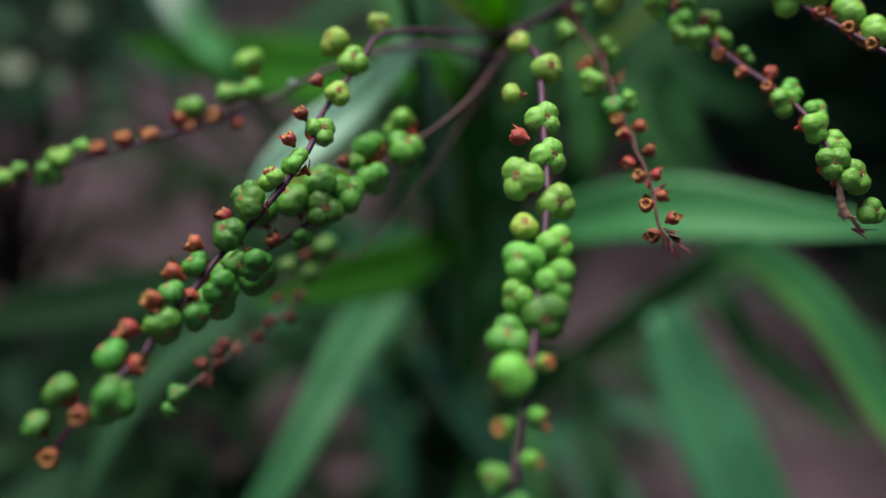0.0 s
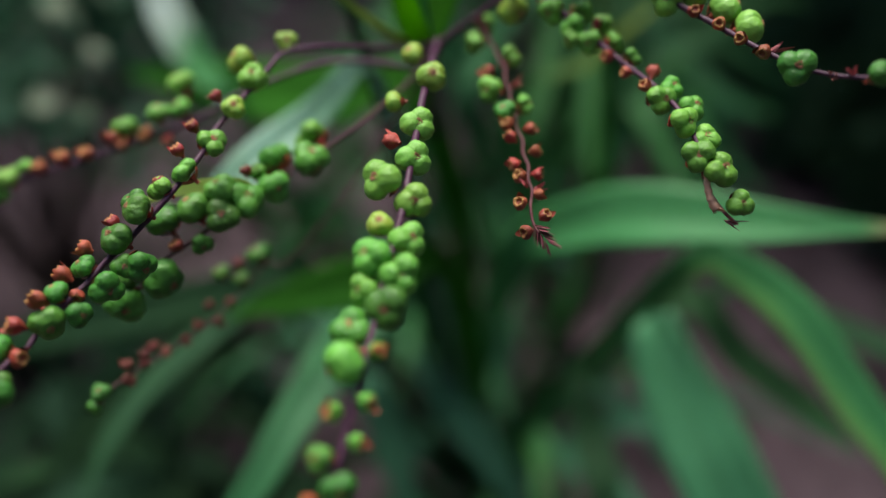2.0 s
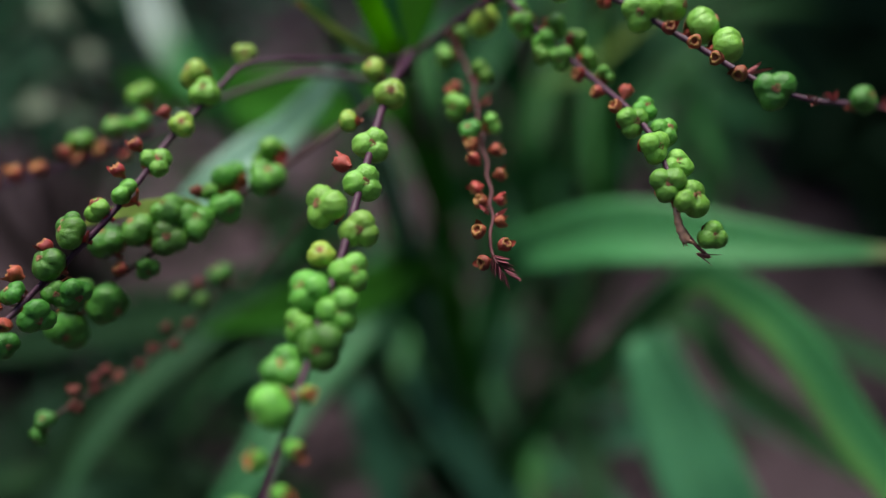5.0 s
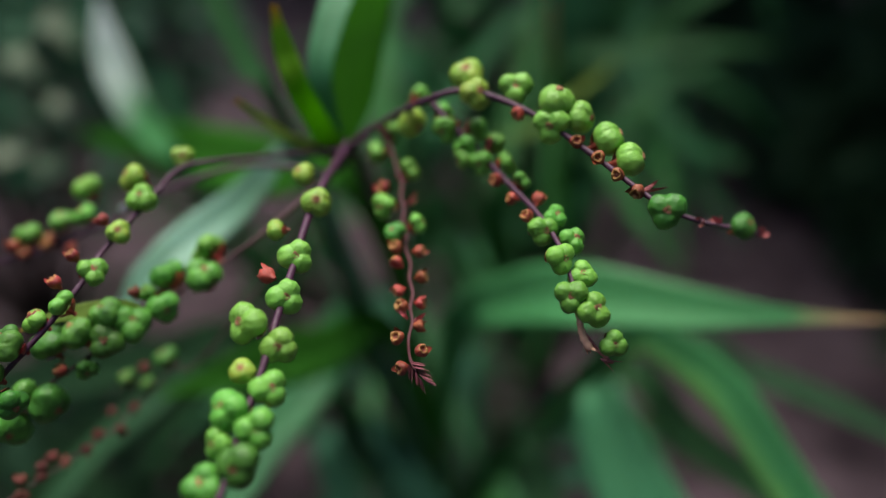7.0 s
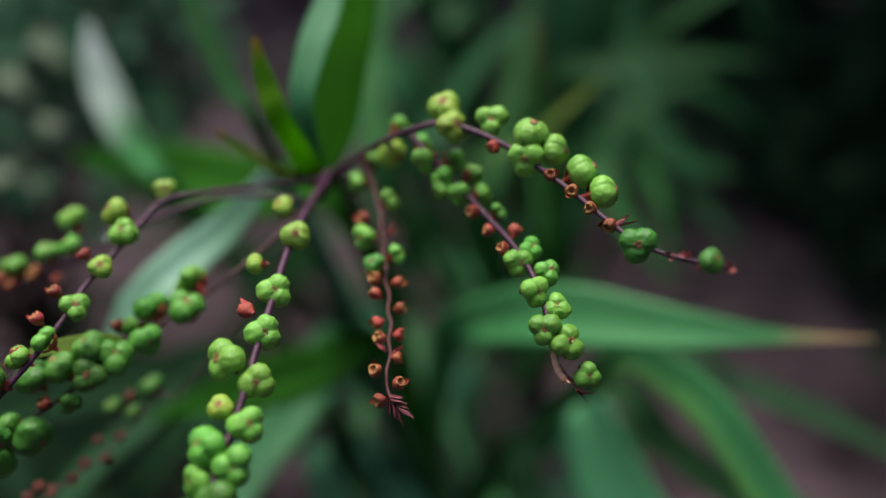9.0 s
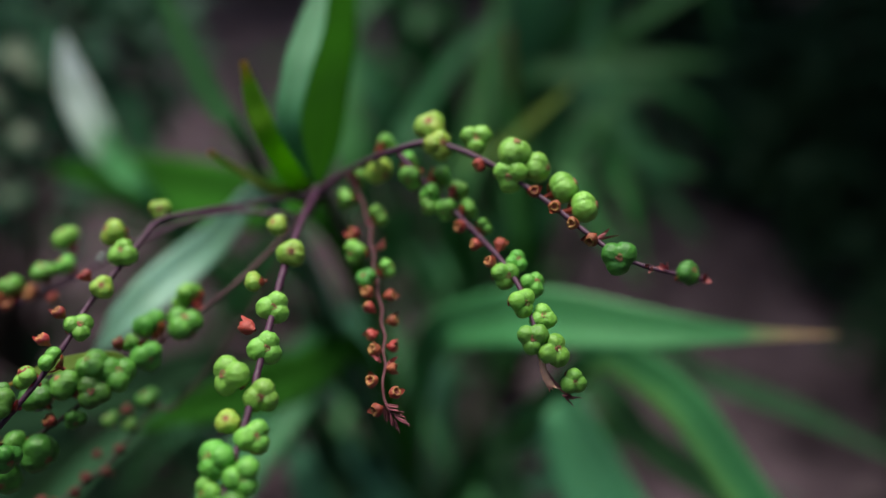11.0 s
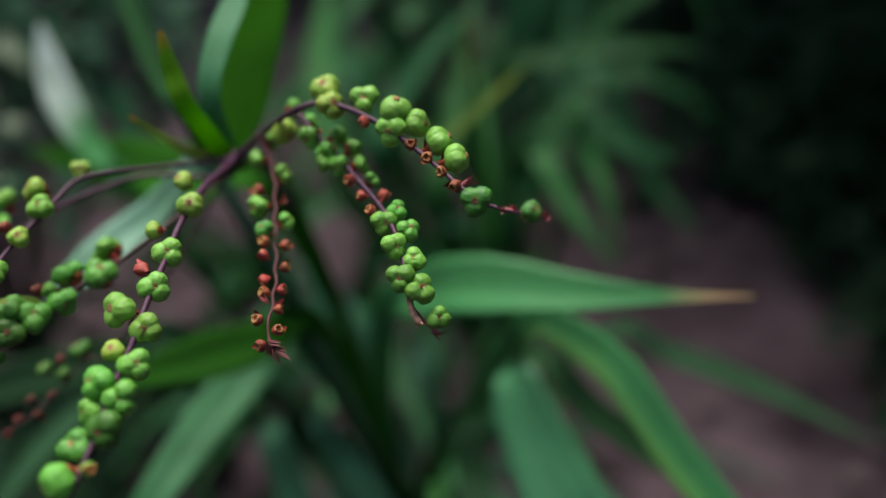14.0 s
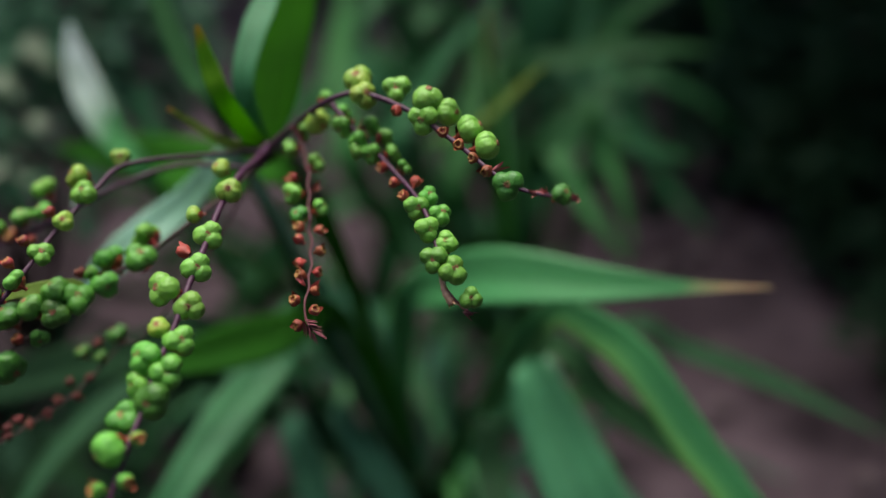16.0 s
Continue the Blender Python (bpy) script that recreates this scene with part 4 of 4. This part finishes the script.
# The next two leaves take a colour with the lower left's shade in it.
strap_leaf(plant, BASE, [(-67, 401, 381, 18), (-122, 405, 361, 24), (-185, 416, 333, 29), (-243, 419, 311, 28), (-304, 420, 285, 8)], SHADED_LEAF_SKIN)  # left low
strap_leaf(plant, BASE, [(-165, 498, 270, 14), (-204, 473, 235, 24), (-244, 452, 209, 25), (-278, 429, 178, 23), (-313, 409, 151, 5)], SHADED_LEAF_SKIN)  # left grey
strap_leaf(plant, BASE, [(10, 415, 389, 14), (-11, 366, 410, 25), (-36, 343, 415, 26), (-62, 328, 414, 13), (-81, 314, 414, 2)], FOREST_LEAF_SKIN)  # behind f
strap_leaf(plant, BASE, [(6, 385, 495, 16), (-49, 420, 484, 34), (-99, 462, 468, 38), (-147, 485, 462, 30), (-200, 495, 462, 3)], FOREST_LEAF_SKIN)  # behind the stalks
strap_leaf(plant, BASE, [(195, 490, 339, 10), (236, 487, 327, 14), (277, 484, 314, 15), (318, 480, 299, 12), (383, 471, 271, 2)], GREY_LEAF_SKIN)  # right low
strap_leaf(plant, BASE, [(94, 449, 292, 10), (109, 413, 268, 24), (119, 380, 250, 21), (123, 367, 228, 6)], DARK_LEAF_SKIN)  # bottom
strap_leaf(plant, BASE, [(138, 396, 390, 14), (179, 375, 367, 17), (217, 366, 344, 15), (242, 350, 331, 2)], DARK_LEAF_SKIN)  # under
strap_leaf(plant, BASE, [(-85, 393, 363, 6), (-107, 369, 365, 11), (-126, 350, 357, 13), (-141, 330, 346, 12), (-153, 308, 331, 10), (-162, 281, 307, 2)], DARK_LEAF_SKIN)  # left arch

# a bead of water on a stalk
def water_drop(place, r):
    bm = bmesh.new()
    bmesh.ops.create_uvsphere(bm, u_segments=24, v_segments=16, radius=r)
    for v in bm.verts:
        v.co.z *= 1.15 if v.co.z < 0 else 0.9
    me = bpy.data.meshes.new("water_drop")
    bm.to_mesh(me)
    bm.free()
    me.polygons.foreach_set("use_smooth", [True] * len(me.polygons))
    me.materials.append(WATER_SKIN)
    ob = tagged(new("water_drop", me), "clear bead of water on a purple stalk", "water drop")
    ob.location = place


water_drop((-0.0515, 0.2625, 0.5462), 0.0017)
# a dry yellow leaf springing from a spike
child("leaf", blade("leaf", [(-0.0247, 0.215, 0.5383, 0.0015), (-0.029, 0.2145, 0.541, 0.0035), (-0.038, 0.211, 0.5415, 0.0045), (-0.048, 0.206, 0.541, 0.0036), (-0.057, 0.202, 0.538, 0.0008)], DRY_LEAF_SKIN, n=30), spike_d, label="narrow dry yellow leaf")
BACK_BASE = Vector((0.12, 0.86, -0.01))
back_plant = root("strap_leaf_plant", BACK_BASE, "clump of narrow green strap leaves growing behind", "plant")
strap_leaf(back_plant, BACK_BASE, [(108, 566, 390, 10), (99, 563, 470, 9), (94, 566, 510, 6), (91, 569, 540, 2)], BROWN_TIP_SKIN, "upright leaf with a brown tip")  # brown up
strap_leaf(back_plant, BACK_BASE, [(48, 520, 446, 6), (86, 516, 476, 7), (116, 525, 503, 5), (132, 531, 517, 1)], GOLD_BACK_SKIN, "yellow-green narrow leaf")  # diag
strap_leaf(back_plant, BACK_BASE, [(99, 789, 409, 15), (168, 782, 441, 16), (229, 773, 453, 14), (288, 779, 451, 2)], BACK_LEAF_SKIN)  # arching behind
strap_leaf(back_plant, BACK_BASE, [(142, 802, 422, 19), (180, 761, 404, 22), (217, 727, 380, 20), (264, 723, 364, 3)], BACK_LEAF_SKIN)  # arching behind
strap_leaf(back_plant, BACK_BASE, [(135, 716, 377, 19), (176, 655, 346, 16), (214, 627, 310, 3)], BACK_LEAF_SKIN)  # arching behind
strap_leaf(back_plant, BACK_BASE, [(15, 834, 403, 23), (-6, 833, 444, 25), (-28, 836, 494, 6)], BACK_LEAF_SKIN)  # arching behind
strap_leaf(back_plant, BACK_BASE, [(156, 841, 386, 15), (192, 855, 441, 17), (250, 864, 485, 15), (315, 889, 513, 3)], BACK_LEAF_SKIN)  # arching behind
strap_leaf(back_plant, BACK_BASE, [(-18, 809, 368, 21), (-67, 837, 424, 26), (-81, 868, 480, 6)], BACK_LEAF_SKIN)  # arching behind
strap_leaf(back_plant, BACK_BASE, [(125, 704, 359, 16), (149, 709, 402, 17), (192, 732, 432, 12), (242, 748, 449, 3)], BACK_LEAF_SKIN)  # arching behind
strap_leaf(back_plant, BACK_BASE, [(-225, 699, 324, 11), (-231, 709, 361, 16), (-246, 727, 394, 16), (-273, 746, 432, 3)], BACK_LEAF_SKIN)  # arching behind
strap_leaf(back_plant, BACK_BASE, [(113, 589, 326, 9), (104, 621, 382, 11), (97, 671, 427, 10), (92, 714, 462, 2)], BACK_LEAF_SKIN)  # arching behind
strap_leaf(back_plant, BACK_BASE, [(55, 674, 324, 18), (64, 713, 387, 20), (73, 768, 438, 16), (84, 837, 511, 3)], BACK_LEAF_SKIN)  # arching behind
strap_leaf(back_plant, BACK_BASE, [(123, 689, 295, 16), (136, 697, 345, 23), (160, 724, 385, 24), (184, 745, 416, 18), (219, 762, 438, 3)], BACK_LEAF_SKIN)  # arching behind
strap_leaf(back_plant, BACK_BASE, [(-29, 678, 348, 21), (-48, 711, 406, 29), (-60, 759, 449, 27), (-57, 821, 513, 3)], BACK_LEAF_SKIN)  # arching behind
strap_leaf(back_plant, BACK_BASE, [(178, 702, 345, 12), (186, 724, 380, 18), (222, 727, 378, 14), (269, 725, 366, 3)], BACK_LEAF_SKIN)  # arching behind
strap_leaf(back_plant, BACK_BASE, [(169, 735, 403, 14), (191, 710, 376, 15), (207, 682, 345, 11), (219, 660, 305, 3)], BACK_LEAF_SKIN)  # arching behind
strap_leaf(back_plant, BACK_BASE, [(133, 769, 388, 11), (158, 797, 430, 12), (172, 824, 472, 10), (175, 853, 519, 2)], BACK_LEAF_SKIN)  # arching behind
strap_leaf(back_plant, BACK_BASE, [(1, 690, 361, 16), (16, 724, 414, 18), (48, 754, 458, 14), (92, 780, 493, 3)], BACK_LEAF_SKIN)  # arching behind


# ---- neighbouring clumps of strap leaves ----
def strap_plant(base, count, tall, reach, wide, skins, seed, label, toward=0.0, arc=math.pi):
    """A clump of arching strap leaves round a base; toward is the middle of the fan, arc half its width (0 is away from the viewer)."""
    rnd = random.Random(seed)
    r = root("strap_leaf_plant", (base[0], base[1], -0.01), label, "plant", "strap-leaved clumps")
    for k in range(count):
        a = toward + rnd.uniform(-arc, arc)
        d = Vector((math.sin(a), math.cos(a), 0))
        h, out = tall * rnd.uniform(0.6, 1.1), reach * rnd.uniform(0.5, 1.15)
        w = wide * rnd.uniform(0.6, 1.2)
        b = Vector((base[0] + rnd.uniform(-0.025, 0.025), base[1] + rnd.uniform(-0.025, 0.025), -0.01))
        up = Vector((0, 0, 1))
        droop = rnd.uniform(0.55, 1.0)
        rows = [(*b, 0.012), (*(b + d * out * 0.18 + up * h * 0.5), w * 0.8), (*(b + d * out * 0.5 + up * h * 0.9), w), (*(b + d * out * 0.82 + up * h * (0.95 * droop + 0.05)), w * 0.7), (*(b + d * out * 1.05 + up * h * (0.8 * droop)), 0.001)]
        child("leaf", blade("leaf", rows, rnd.choice(skins), (0.15 * d.x, -0.6, 0.8), 0.25, 26), r)
    return r


# Dark clumps on the left have shade painted into their near-black leaf colours.
strap_plant((-0.42, 0.66), 9, 0.20, 0.26, 0.024, [DEEP_SHADE_SKIN, SHADED_LEAF_SKIN], 31, "clump of strap leaves with shade in their colour")
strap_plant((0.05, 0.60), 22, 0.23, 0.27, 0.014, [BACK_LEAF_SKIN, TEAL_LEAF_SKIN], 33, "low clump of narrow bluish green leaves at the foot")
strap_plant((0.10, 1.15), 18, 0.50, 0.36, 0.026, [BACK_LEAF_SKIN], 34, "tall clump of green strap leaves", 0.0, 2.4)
strap_plant((-0.16, 0.50), 14, 0.20, 0.26, 0.022, [DEEP_SHADE_SKIN, SHADED_LEAF_SKIN], 35, "low clump of dark strap leaves", 3.6, 1.6)
strap_plant((-0.62, 0.50), 12, 0.22, 0.28, 0.024, [DEEP_SHADE_SKIN, SHADED_LEAF_SKIN], 36, "low clump of dark strap leaves")
strap_plant((-0.27, 0.55), 16, 0.16, 0.24, 0.020, [DEEP_SHADE_SKIN, SHADED_LEAF_SKIN], 41, "low clump of dark strap leaves")
strap_plant((-0.16, 0.36), 16, 0.12, 0.20, 0.020, [DEEP_SHADE_SKIN, SHADED_LEAF_SKIN], 51, "low clump of dark strap leaves")
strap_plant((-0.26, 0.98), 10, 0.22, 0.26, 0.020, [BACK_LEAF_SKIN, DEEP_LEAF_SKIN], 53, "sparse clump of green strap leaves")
strap_plant((-0.06, 0.44), 10, 0.14, 0.24, 0.020, [DEEP_SHADE_SKIN, SHADED_LEAF_SKIN], 42, "low clump of dark strap leaves")
strap_plant((-0.46, 0.42), 9, 0.15, 0.24, 0.020, [DEEP_SHADE_SKIN, SHADED_LEAF_SKIN], 43, "low clump of dark strap leaves")
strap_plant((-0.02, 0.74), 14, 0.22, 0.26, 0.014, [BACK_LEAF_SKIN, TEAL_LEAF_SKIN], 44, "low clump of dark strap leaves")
strap_plant((-0.30, 0.34), 14, 0.10, 0.20, 0.018, [DEEP_SHADE_SKIN, SHADED_LEAF_SKIN], 45, "low clump of dark strap leaves")
# Added near-black cover that stands in for deep shade on the far soil.
shrub("garden_shrub", (0.85, 1.8, -0.01), cluster((0.85, 1.8, 0.10), (0.5, 0.4, 0.08), 26, 0.16, 21), 150, 0.05, DEEP_SHADE_SKIN, 21, "low shrub added as near-black cover for deeply shaded soil", 0.6)
strap_plant((-0.10, 0.86), 12, 0.22, 0.26, 0.022, [BACK_LEAF_SKIN, DEEP_LEAF_SKIN], 47, "low clump of dark strap leaves")
strap_plant((0.04, 0.98), 12, 0.24, 0.26, 0.022, [BACK_LEAF_SKIN, DEEP_LEAF_SKIN], 48, "low clump of dark strap leaves")
strap_plant((-0.20, 0.68), 10, 0.18, 0.24, 0.020, [DEEP_SHADE_SKIN, SHADED_LEAF_SKIN], 49, "low clump of dark strap leaves")
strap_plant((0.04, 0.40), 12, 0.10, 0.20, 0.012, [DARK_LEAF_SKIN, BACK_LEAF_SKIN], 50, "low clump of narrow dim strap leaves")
strap_plant((-0.12, 1.40), 14, 0.24, 0.28, 0.022, [SHADED_LEAF_SKIN, DEEP_LEAF_SKIN], 54, "low clump of dark strap leaves")
# Another added dark cover, in place of shade on the right-hand soil.
shrub("garden_shrub", (0.78, 0.98, -0.01), cluster((0.78, 0.98, 0.07), (0.17, 0.24, 0.05), 20, 0.09, 23), 130, 0.035, DEEP_SHADE_SKIN, 23, "low shrub added to darken the shaded soil on the right", 0.6)
